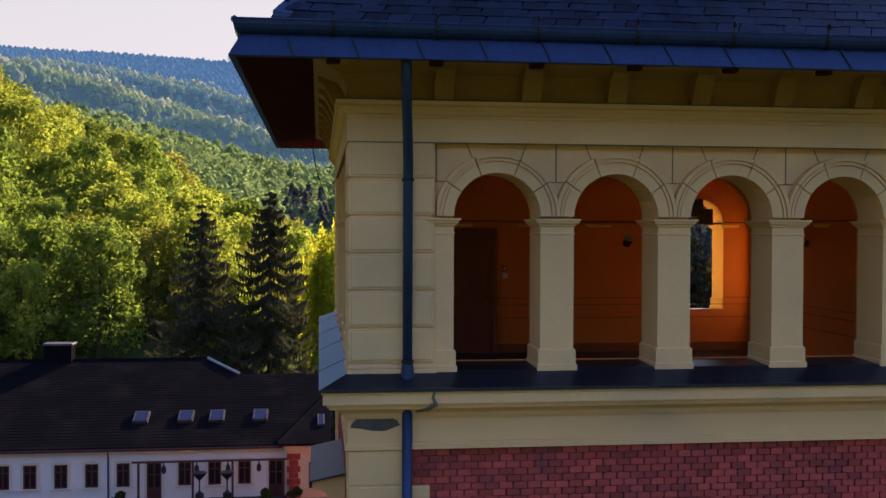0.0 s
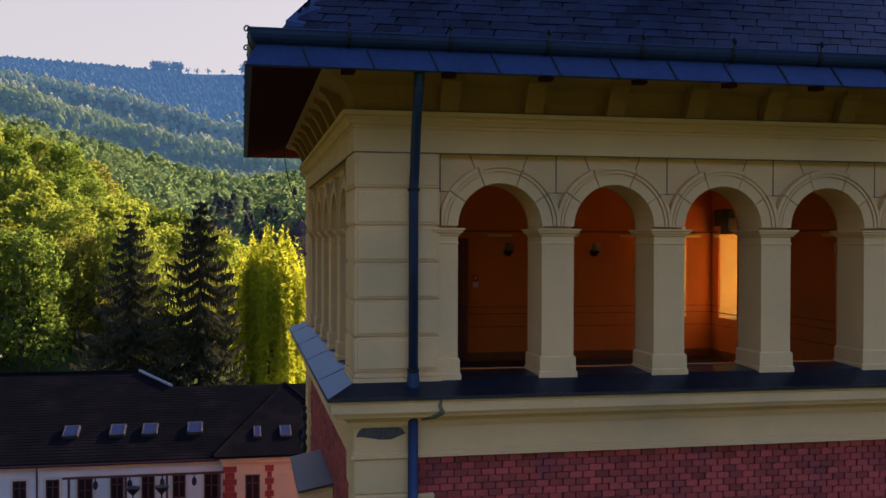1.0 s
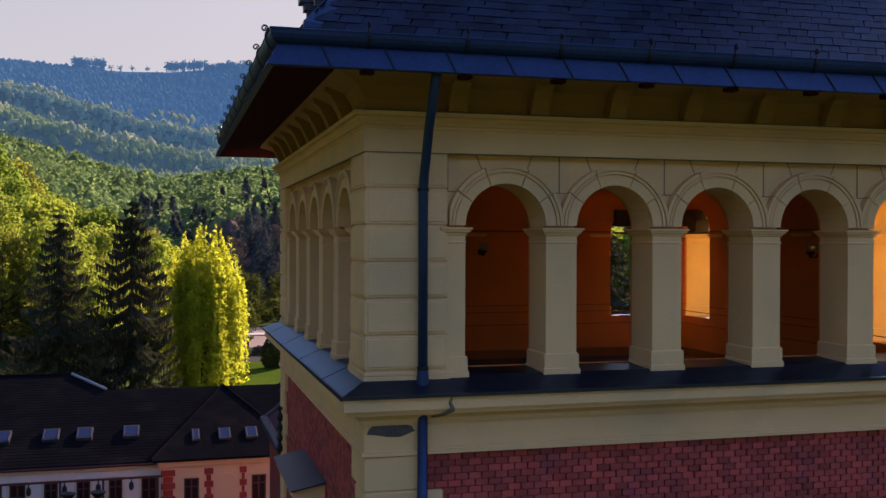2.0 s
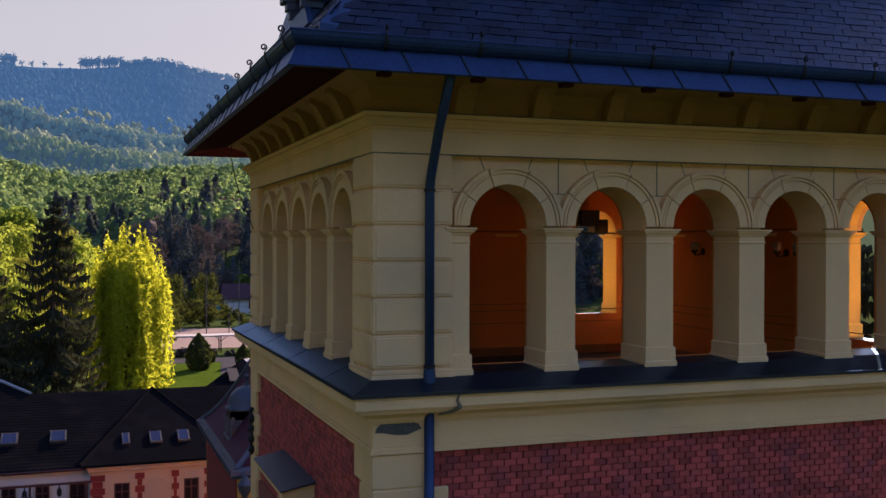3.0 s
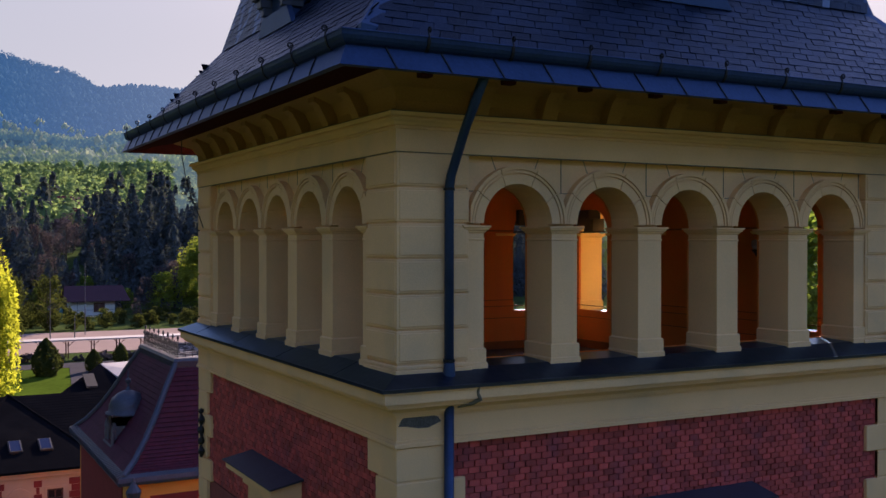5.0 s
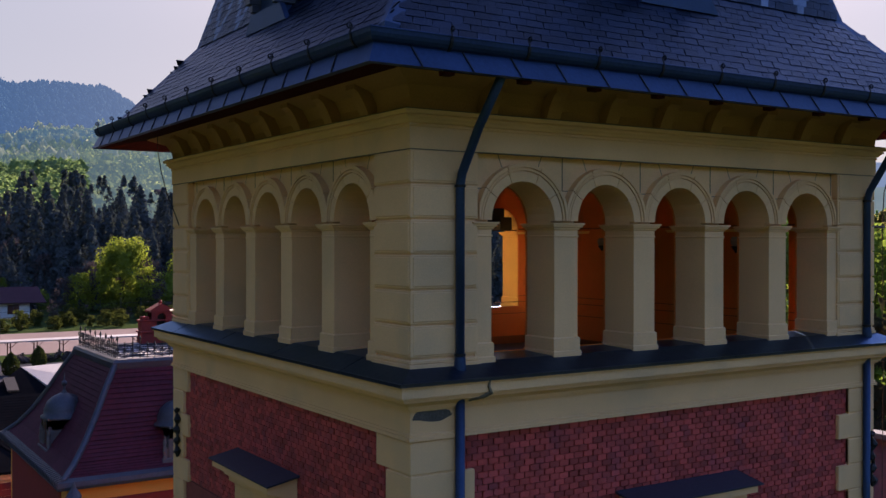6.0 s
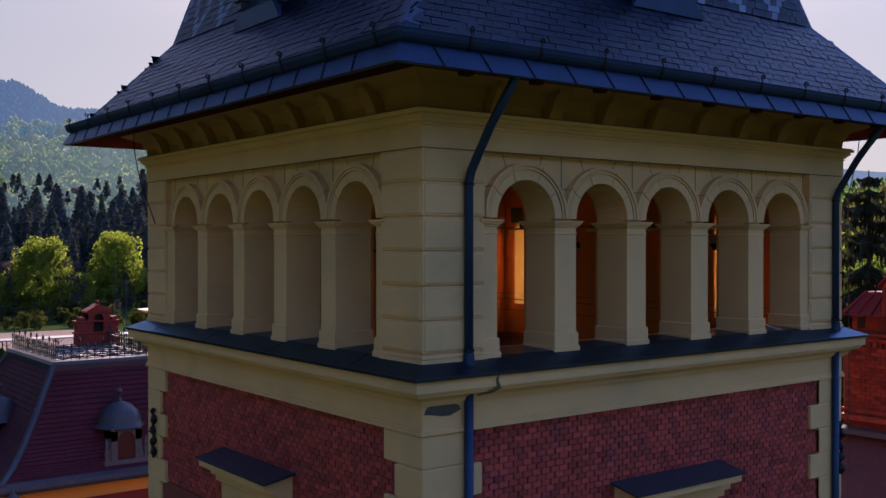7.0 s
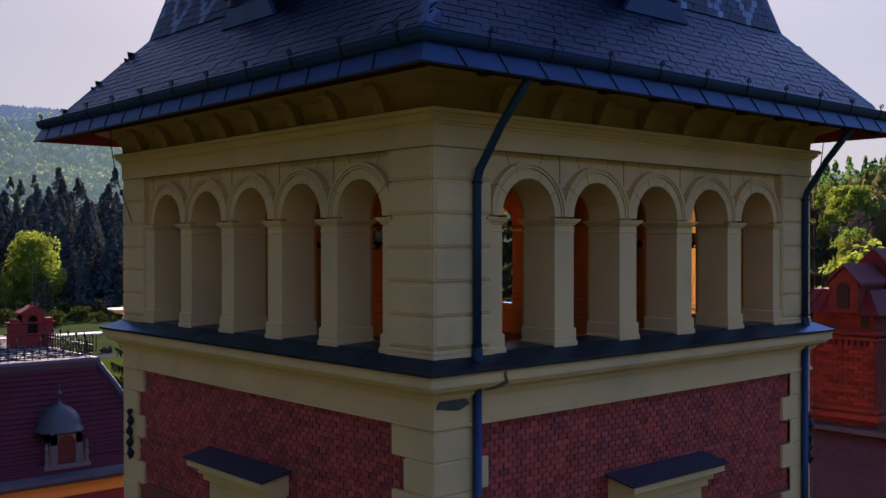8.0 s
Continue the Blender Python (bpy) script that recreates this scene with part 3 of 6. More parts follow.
def slates(side, o0, z0, o1, z1, z_to, expo, wid, near=0, pattern=None):
    """Courses of slates up a slope; the first ones by the corner are pieces of their own."""
    fm, width, mid, step, q = FACE[side]
    rise, run = z1 - z0, o0 - o1
    length = math.hypot(rise, run)
    su, sw, sz = Vector((1, 0, 0)), Vector((0, run / length, rise / length)), Vector((0, -rise / length, run / length))
    me = mesh_of("slate", slate_shape(wid * 0.96, expo * 1.45, 0.015), SLATE)
    verts, faces, lv, lf, made = [], [], [], [], 0
    base = [v.co.copy() for v in me.vertices]
    polys = [tuple(p.vertices) for p in me.polygons]
    rng = random.Random(5 + int(10 * o0))
    rows = int(length / expo)
    for r in range(rows):
        s = r * expo
        if z0 + s * rise / length > z_to:
            break
        o = o0 - s * run / length
        half_lo, half_hi = -o + 0.10, width + o - 0.10
        u = half_lo + (wid / 2 if r % 2 else wid)
        while u < half_hi:
            tilt = 0.010 + rng.uniform(-0.002, 0.004)
            lift = sz * (0.012 + rng.uniform(0, 0.004)) + su * rng.uniform(-0.006, 0.006) + sw * rng.uniform(-0.008, 0.006)
            p = Vector((u, -o0, z0)) + sw * s + lift
            ax = (sw - sz * tilt * 4).normalized()
            nz = su.cross(ax).normalized()
            m = Matrix((( su.x, ax.x, nz.x, p.x), (su.y, ax.y, nz.y, p.y), (su.z, ax.z, nz.z, p.z), (0, 0, 0, 1)))
            m = m @ Matrix.Rotation(rng.uniform(-0.012, 0.012), 4, "Z") @ Matrix.Rotation(rng.uniform(-0.012, 0.012), 4, "Y") @ Matrix.Rotation(rng.uniform(-0.006, 0.016), 4, "X")
            inset = (u < width / 2) if side == "front" else (u > width / 2)
            if made < near and inset:
                piece("slate", me, tower, fm @ m)
                made += 1
            else:
                light = pattern and pattern(u - width / 2, s)
                tv, tf = (lv, lf) if light else (verts, faces)
                k = len(tv)
                tv += [fm @ m @ c for c in base]
                tf += [tuple(i + k for i in q2) for q2 in polys]
            u += wid
    for nm, tv, tf, ma in (("slating", verts, faces, SLATES), ("light_slating", lv, lf, SLATE_LT)):
        if tv:
            tagged(from_arrays(nm, tv, tf, ma, tower), kind="stuff")


def diamonds(u, s):
    a, b = (u + s * 0.55) % 0.95, (u - s * 0.55) % 0.95
    return a < 0.16 or b < 0.16


for side_name, count in (("front", 150), ("left", 150), ("right", 0), ("rear", 0)):
    slates(side_name, EAVE_O - 0.02, EAVE_Z, BREAK_O, BREAK_Z, 99, 0.128, 0.235, count)
    slates(side_name, BREAK_O - 0.02, BREAK_Z + 0.05, TOP_O, TOP_Z, 23.0, 0.125, 0.16, 0, diamonds)

# dormers on the break line of each slope
for side_name, (fm, width, mid, step, q) in FACE.items():
    c = width / 2
    d = part("dormer", nb(), METAL, tower, "metal-clad roof dormer", fm)
    bm = nb()
    box(bm, c - 0.42, c + 0.42, 0.12, 1.6, 20.75, 22.6)
    prism(bm, [(c - 0.42, 22.6), (c + 0.42, 22.6), (c, 23.1)], "y", 0.05, 1.6)
    part("cheek_walls", bm, METAL, d)
    bm = nb()
    prism(bm, [(c - 0.52, 21.05), (c + 0.52, 21.05), (c + 0.72, 20.78), (c - 0.72, 20.78)], "y", 0.02, 0.10)
    part("apron", bm, METAL, d)
    for s in (-1, 1):
        bm = nb()
        a, b = sorted((c + s * 0.36, c + s * 0.62))
        box(bm, a, b, -0.12, 0.3, 21.30, 21.42, 0.01)
        a, b = sorted((c + s * 0.36, c + s * 0.54))
        box(bm, a, b, -0.06, 0.3, 21.18, 21.30, 0.01)
        a, b = sorted((c + s * 0.36, c + s * 0.46))
        box(bm, a, b, -0.02, 0.3, 21.06, 21.18, 0.01)
        part("corbel", bm, ZINC, d)
    bm = nb()
    box(bm, c - 0.28, c + 0.28, 0.06, 0.14, 21.3, 22.4)
    part("shutter", bm, DOORWOOD, d)

MOULD = mat("brown_orange_moulding", (0.24, 0.085, 0.022), 0.8, bump=0.05)
# inner room of the gallery
bm = nb()
box(bm, X0 + 0.5, X1 - 0.5, Y0 + 0.5, Y1 - 0.5, FLOOR_Z - 0.2, FLOOR_Z)
part("gallery_floor", bm, FLOORM, tower, "dark gallery floor")
bm = nb()
box(bm, X0 + 0.3, X1 - 0.3, Y0 + 0.3, Y1 - 0.3, 18.95, 19.1)
part("gallery_ceiling", bm, ORANGE, tower)
for side_name, (fm, width, mid, step, q) in FACE.items():
    cs = [mid + (i - 2) * step for i in range(5)]
    w0, w1 = 0.565, 0.60
    bm = nb()
    box(bm, 0.55, width - 0.55, w0, w1, FLOOR_Z, LEDGE_Z + 0.045)
    part("inner_wall", bm, ORANGE, tower, "orange plaster inner wall", fm)
    opened = {"front": range(5), "left": range(5), "rear": (0,), "right": (0, 4)}[side_name]
    us = [0.55] + [e for i in opened for e in (cs[i] - ARCH_R, cs[i] + ARCH_R)] + [width - 0.55]
    for a, b in zip(us[::2], us[1::2]):
        bm = nb()
        box(bm, a, b, w0, w1, LEDGE_Z + 0.045, SPRING)
        part("inner_wall", bm, ORANGE, tower, "", fm)
    bm = nb()
    spandrel(bm, 0.55, width - 0.55, SPRING, 18.96, w0, w1, [cs[i] for i in opened], ARCH_R, 16, 0.03)
    part("inner_wall", bm, ORANGE, tower, "", fm)
    bm = nb()
    for a, b in zip(us[::2], us[1::2]):
        if side_name in ("rear", "right"):
            box(bm, a, b, w1, w1 + 0.035, 17.975, 18.005)
            box(bm, a, b, w1, w1 + 0.01, 16.585, 16.598)
    if side_name in ("rear", "right"):
        box(bm, 0.6, width - 0.6, w1, w1 + 0.01, 16.46, 16.473)
        box(bm, 0.6, width - 0.6, w1, w1 + 0.01, 16.222, 16.235)
        box(bm, 0.6, width - 0.6, w1, w1 + 0.02, FLOOR_Z, FLOOR_Z + 0.16)
        part("wall_moulding", bm, MOULD, tower, "thin dark wall moulding", fm)
    else:
        bm.free()

# brick body under the gallery
BRK = mat("brickwork_far", (0.26, 0.055, 0.045), 0.8, var=0.3, scale=4, fine=30, bump=0.2)
bm = nb()
box(bm, X0 + 0.075, X1 - 0.075, Y0 + 0.075, Y1 - 0.075, 13.6, 15.56)
brick_core = part("brick_wall", bm, MORTAR, tower, "dark red header-bond brickwork")
bm = nb()
box(bm, X0 + 0.055, X1 - 0.055, Y0 + 0.055, Y1 - 0.055, 0.0, 13.62)
part("lower_wall", bm, BRK, tower, "dark red brick wall")

# downpipes with shoes and straps
for side_name, us in (("front", (0.615, 8.05)),):
    fm = FACE[side_name][0]
    for u in us:
        lean = 0.10 if u < 4 else 0.26
        bm = nb()
        tube(bm, [(u, -0.06, 16.24), (u, -0.06, 18.35), (u, -0.10, 18.48), (u - 0.5 * lean, -0.5, 18.95), (u - lean, -0.98, 19.42)], 0.052, 10)
        p = part("downpipe", bm, METAL, tower, "blue-grey metal downpipe", fm, True)
        bm = nb()
        lathe(bm, [(0.075, 16.2), (0.07, 16.3), (0.06, 16.42)], u, -0.06)
        part("shoe", bm, METAL, p)
        for z in (16.43, 18.32):
            bm = nb()
            lathe(bm, [(0.064, z), (0.064, z + 0.03)], u, -0.06)
            part("collar", bm, IRON, p)
        bm = nb()
        tube(bm, [(u, -0.06, 10.0), (u, -0.06, 16.1)], 0.055, 10)
        p = part("downpipe", bm, METAL, tower, "blue-grey metal downpipe", fm, True)

# window hoods below the cornice
for side_name in ("front", "left", "right", "rear"):
    fm, width, mid, step, q = FACE[side_name]
    c = width / 2
    w = part("window", nb(), CREAM, tower, "cream window surround under a metal hood", fm)
    bm = nb()
    prism(bm, [(-0.42, 14.455), (-0.42, 14.475), (0.06, 14.575), (0.06, 14.545)], "x", c - 1.12, c + 1.12)
    part("hood", bm, HOODM, w, "dull slate-grey sheet metal hood")
    bm = nb()
    prism(bm, [(-0.385, 14.458), (-0.385, 14.36), (-0.34, 14.345), (-0.20, 14.30), (-0.20, 14.22), (0.06, 14.22), (0.06, 14.545)], "x", c - 1.04, c + 1.04)
    box(bm, c - 0.98, c + 0.98, -0.15, 0.06, 14.12, 14.218, 0.01)
    part("hood_cornice", bm, CREAM, w)
    bm = nb()
    box(bm, c - 0.92, c + 0.92, -0.08, 0.06, 13.75, 14.118, 0.01)
    for s in (-1, 1):
        a, b = sorted((c + s * 0.55, c + s * 0.88))
        box(bm, a, b, -0.10, 0.06, 11.2, 13.75, 0.01)
    box(bm, c - 0.95, c + 0.95, -0.12, 0.06, 11.0, 11.2, 0.01)
    part("window_frame", bm, CREAM, w)
    bm = nb()
    box(bm, c - 0.55, c + 0.55, 0.0, 0.052, 11.2, 13.75)
    part("pane", bm, GLASS, w)

# ---- ground and hills ----
# heights behind and to the west are unseen, raised to block low sky light
FAR = [(-180, 17), (-90, 17), (-60, 14), (-40, 11), (-17, 10.0), (-10, 10.0), (-5, 9.9), (-2, 9.85), (0, 9.9), (1.4, 10.05), (4, 10.3), (7, 9.7), (9.7, 8.9), (11.2, 9.1), (13.7, 9.0), (16.7, 7.7), (21, 7.6), (30, 7), (45, 6), (55, 5), (62, 4.4), (70, 4.6), (100, 12), (130, 17), (180, 17)]
NEARH = [(-180, 10), (-140, 40), (-105, 75), (-55, 75), (-32, 48), (-17, 34), (-11, 23), (-8, 17), (-5, 11), (-2, 4), (1, 0), (3, 17), (36, 17), (50, 6), (55, 12), (59, 28), (62, 33), (66, 37), (75, 40), (120, 30), (180, 10)]


def lerp_at(table, a):
    for (a0, v0), (a1, v1) in zip(table, table[1:]):
        if a <= a1:
            k = (a - a0) / (a1 - a0)
            k = k * k * (3 - 2 * k)
            return v0 + (v1 - v0) * k
    return table[-1][1]


def smooth(a, b, x):
    k = min(1.0, max(0.0, (x - a) / (b - a)))
    return k * k * (3 - 2 * k)


SPUR_B = [(-180, 7), (-30, 9.0), (-16, 8.6), (-12, 7.9), (-8.4, 7.0), (-5.8, 6.4), (-2.5, 5.6), (0.8, 5.0), (4, 4.8), (10, 4.6), (16, 4.6), (40, 4.2), (180, 4)]
SPUR_A = [(-180, 8), (-30, 9.2), (-13.5, 8.7), (-10.5, 8.4), (-7.1, 7.9), (-3.8, 7.2), (-0.9, 6.4), (2, 5.9), (4, 5.6), (8, 5.5), (12, 5.9), (16, 6.2), (20, 6.6), (25, 6.4), (40, 5), (180, 5)]


def at_angle(r, e):
    return 17.8 + r * math.tan(radians(e))


def ground_z(x, y):
    """The valley floor, the near slopes, two spurs of the hills one behind the other, the far mountain, and added
    unseen hills behind.
    """
    r, az = math.hypot(x, y), math.degrees(math.atan2(x, y))
    r0, r1 = (105, 215) if az < 1 else (265, 410) if az < 50 else (180, 420)
    base = lerp_at(NEARH, az)
    if r <= 430:
        return base * smooth(r0, r1, r)
    far = at_angle(2300, lerp_at(FAR, az)) - 30
    swell = noise.noise(Vector((x / 210, y / 210, 3.1))) + 0.5 * noise.noise(Vector((x / 85, y / 85, 7.7)))
    if not -44 < az < 46:
        z = base + (far - base) * min(1.0, (r - 430) / 1870) ** 1.45
    else:
        eb, ea = lerp_at(SPUR_B, az), lerp_at(SPUR_A, az)
        wob = noise.noise(Vector((az / 4.5, 1.7, 0.3)))
        rb, ra = 1000 + 60 * wob, 1350 - 60 * wob
        face = 1.3 - 1.05 * smooth(-3, 8, az)
        line = [(430, base), (rb - 36, at_angle(rb - 36, eb - face) - 9), (rb, at_angle(rb, eb) - 9), (ra - 42, at_angle(ra - 42, max(ea - face, eb + 0.05)) - 9), (ra, at_angle(ra, ea) - 9), (ra + 230, at_angle(ra + 230, ea + 0.25) - 12), (2300, far)]
        z = far
        for i in range(6):
            if r <= line[i + 1][0]:
                k = (r - line[i][0]) / (line[i + 1][0] - line[i][0])
                z = line[i][1] + (line[i + 1][1] - line[i][1]) * (k if i in (0, 2, 4, 5) else k * k * (3 - 2 * k))
                break
    z += swell * 8 * smooth(430, 700, r) * (1 - 0.6 * smooth(1700, 2200, r))
    if r > 2300:
        z -= (r - 2300) * 0.05
    return z


RS = [0, 6, 14, 25, 40, 60, 80, 100, 115, 130, 150, 175, 200, 225, 260, 300, 350, 400, 450] + [450 + 25 * i for i in range(1, 18)] + [887 + 12 * i for i in range(60)] + [1620 + 40 * i for i in range(18)] + [2500, 2900, 3600, 4800]
AZS = [-180 + 10 * i for i in range(12)] + [-60 + 2 * i for i in range(15)] + [-30 + 0.75 * i for i in range(144)] + [78 + 6 * i for i in range(17)]
gv, gf = [], []
for r in RS:
    for a in AZS:
        x, y = r * math.sin(radians(a)), r * math.cos(radians(a))
        gv.append((x, y, ground_z(x, y) - 0.02))
na = len(AZS)
for i in range(len(RS) - 1):
    for j in range(na):
        j2 = (j + 1) % na
        gf.append((i * na + j, i * na + j2, (i + 1) * na + j2, (i + 1) * na + j))


def ground_mat():
    m = mat("meadow_and_forest_floor", (0.042, 0.065, 0.022), 0.95, spec=0.0, var=0.4, scale=0.05, fine=0.6, bump=0.4)
    return m


ground = from_arrays("ground", gv, gf, ground_mat())
tagged(ground, "grassy valley floor rising to wooded hills", "ground", kind="structure")
# haze of distance put into emission: plain colour, then colour towards the sun
HAZE_EMISSION = ((0.008, 0.022, 0.036), (0.046, 0.070, 0.072))
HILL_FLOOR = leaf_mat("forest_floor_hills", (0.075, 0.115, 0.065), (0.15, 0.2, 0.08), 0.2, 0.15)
HAZE_FLOOR = leaf_mat("hazed_backdrop_hills_floor", (0.05, 0.085, 0.07), (0.1, 0.14, 0.1), 0.2, 0.15, *HAZE_EMISSION)
# the mountain's haze sits in both its bluish base and its emission
FAR_HAZE_FLOOR = leaf_mat("hazed_far_mountain_floor", (0.026, 0.056, 0.088), (0.03, 0.05, 0.07), 0.15, 0.1, (0.013, 0.043, 0.080), (0.070, 0.100, 0.125))
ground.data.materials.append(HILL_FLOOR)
ground.data.materials.append(FAR_HAZE_FLOOR)
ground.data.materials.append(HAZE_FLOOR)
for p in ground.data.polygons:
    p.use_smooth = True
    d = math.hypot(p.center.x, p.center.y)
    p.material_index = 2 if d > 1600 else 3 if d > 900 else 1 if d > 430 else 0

# ---- trees ----
LEAF_YELLOW = leaf_mat("spring_leaves_yellow_green", (0.155, 0.205, 0.040), (0.37, 0.47, 0.055), 0.2, 0.45)
LEAF_GREEN = leaf_mat("spring_leaves_green", (0.100, 0.155, 0.036), (0.23, 0.35, 0.045), 0.2, 0.45)
LEAF_OLIVE = leaf_mat("budding_leaves_olive", (0.14, 0.15, 0.030), (0.30, 0.32, 0.045), 0.22, 0.5)
LEAF_BARE = leaf_mat("bare_twigs_brown", (0.105, 0.088, 0.088), (0.09, 0.075, 0.07), 0.25, 0.3)
LEAF_WILLOW = leaf_mat("willow_leaves_yellow", (0.25, 0.28, 0.024), (0.48, 0.53, 0.035), 0.15, 0.58)
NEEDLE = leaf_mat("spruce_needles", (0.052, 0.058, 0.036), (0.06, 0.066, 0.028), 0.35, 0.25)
# conifers across the valley: needle colour paled and blued to paint in haze
NEEDLE_HAZED = leaf_mat("hazed_far_conifer_needles", (0.075, 0.094, 0.100), (0.08, 0.10, 0.08), 0.3, 0.25)
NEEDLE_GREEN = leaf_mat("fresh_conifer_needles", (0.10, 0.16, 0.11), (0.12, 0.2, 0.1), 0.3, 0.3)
FOREST_OLIVE = leaf_mat("olive_brown_forest", (0.125, 0.125, 0.048), (0.25, 0.25, 0.075), 0.4, 0.45)
CONIFER_GREEN = leaf_mat("green_conifers", (0.07, 0.15, 0.06), (0.18, 0.34, 0.10), 0.3, 0.45)
# distance haze painted into these forests' emission, except the plain green one
FOREST_HAZE = leaf_mat("hazed_backdrop_hill_forest", (0.12, 0.170, 0.062), (0.30, 0.38, 0.10), 0.3, 0.40, *HAZE_EMISSION)
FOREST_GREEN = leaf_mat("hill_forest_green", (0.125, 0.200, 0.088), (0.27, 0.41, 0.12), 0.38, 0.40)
# far trees: haze painted as a blue-green base and emission
FOREST_BLUE_HAZE = leaf_mat("hazed_distant_forest", (0.024, 0.050, 0.068), (0.05, 0.09, 0.10), 0.10, 0.15, (0.013, 0.043, 0.080), (0.070, 0.100, 0.125))
FOREST_UPPER_HAZE = leaf_mat("hazed_upper_forest", (0.080, 0.120, 0.055), (0.21, 0.28, 0.09), 0.25, 0.4, (0.010, 0.030, 0.055), (0.042, 0.075, 0.105))
FOREST_PALE_HAZE = leaf_mat("hazed_budding_trees", (0.16, 0.19, 0.12), (0.36, 0.40, 0.2), 0.25, 0.4, *HAZE_EMISSION)
LEAF_DARK = leaf_mat("dark_olive_leaves", (0.045, 0.058, 0.020), (0.08, 0.10, 0.02), 0.25, 0.4)


def quads(centres, size, rng, up=0.0, tall=1.0, out=None, loose=0.5):
    """Small leaf clumps: one bent quad at every centre, turned at random or mostly outwards."""
    n = len(centres)
    d = rng.normal(size=(n, 3))
    if out is not None:
        d = out + d * loose
    d[:, 2] += up
    d /= np.linalg.norm(d, axis=1)[:, None]
    e = np.cross(d, rng.normal(size=(n, 3)))
    e /= np.linalg.norm(e, axis=1)[:, None]
    f = np.cross(d, e)
    s = (size * rng.uniform(0.6, 1.4, n))[:, None]
    pts = np.stack([centres - e * s - f * s * tall * 0.7, centres + e * s * 0.8 - f * s * 0.5 + d * s * 0.3, centres + e * s + f * s * tall, centres - e * s * 0.7 + f * s * 0.8 + d * s * 0.35], 1).reshape(-1, 3)
    return pts, np.arange(4 * n).reshape(-1, 4)


def crown_points(rng, h, w, n, lobes, low=0.25):
    """Leaf places in an uneven crown made of lobes with gaps."""
    out, way = [], []
    for k in range(lobes):
        z = h * (low + (1 - low) * rng.uniform(0.08, 0.92))
        t = (z / h - low) / (1 - low)
        rad = w * 0.5 * (math.sin(math.pi * min(0.97, t * 0.80 + 0.16)) ** 0.7)
        a, q = rng.uniform(0, 2 * math.pi), rng.uniform(0.35, 0.95)
        c = np.array([rad * q * math.cos(a), rad * q * math.sin(a), z])
        r = w * (rng.uniform(0.11, 0.20) if lobes < 60 else rng.uniform(0.06, 0.13))
        m = n // lobes
        v = rng.normal(size=(m, 3))
        v /= np.linalg.norm(v, axis=1)[:, None]
        v *= (rng.uniform(0.45, 1.0, m) ** 0.5 * r)[:, None]
        d = v / r + 0.5 * np.array([math.cos(a) * q, math.sin(a) * q, 0.5])
        v[:, 2] *= 0.75 if lobes < 60 else 1.35
        out.append(c + v)
        way.append(d / np.linalg.norm(d, axis=1)[:, None])
    p, d = np.concatenate(out), np.concatenate(way)
    return p[p[:, 2] < h], d[p[:, 2] < h]


def trunk_mesh(rng, h, w, r, limbs=6):
    bm = nb()
    tube(bm, [(0, 0, -0.3), (0.05, 0, h * 0.3), (-0.1, 0.1, h * 0.6), (0.05, 0, h * 0.9)], [r, r * 0.8, r * 0.5, r * 0.12], 7)
    for i in range(limbs):
        a, z0 = rng.uniform(0, 6.28), h * rng.uniform(0.25, 0.6)
        l = w * 0.42
        tube(bm, [(0, 0, z0), (l * 0.5 * math.cos(a), l * 0.5 * math.sin(a), z0 + h * 0.10), (l * math.cos(a), l * math.sin(a), z0 + h * 0.24)], [r * 0.4, r * 0.25, r * 0.06], 5)
    return mesh_of("trunk", bm, BARK)


def tree_template(name, seed, h, w, n, leaf, material, lobes=34, low=0.22, up=0.4, trunk_r=0.28):
    rng = np.random.default_rng(seed)
    p, d = crown_points(rng, h, w, n, lobes, low)
    v, f = quads(p, leaf, rng, up * 0.5, 1.35, d, 0.42)
    me = bpy.data.meshes.new("crown")
    me.from_pydata(v.tolist(), [], f.tolist())
    me.materials.append(material)
    return name, trunk_mesh(rng, h * 0.9, w, trunk_r), me


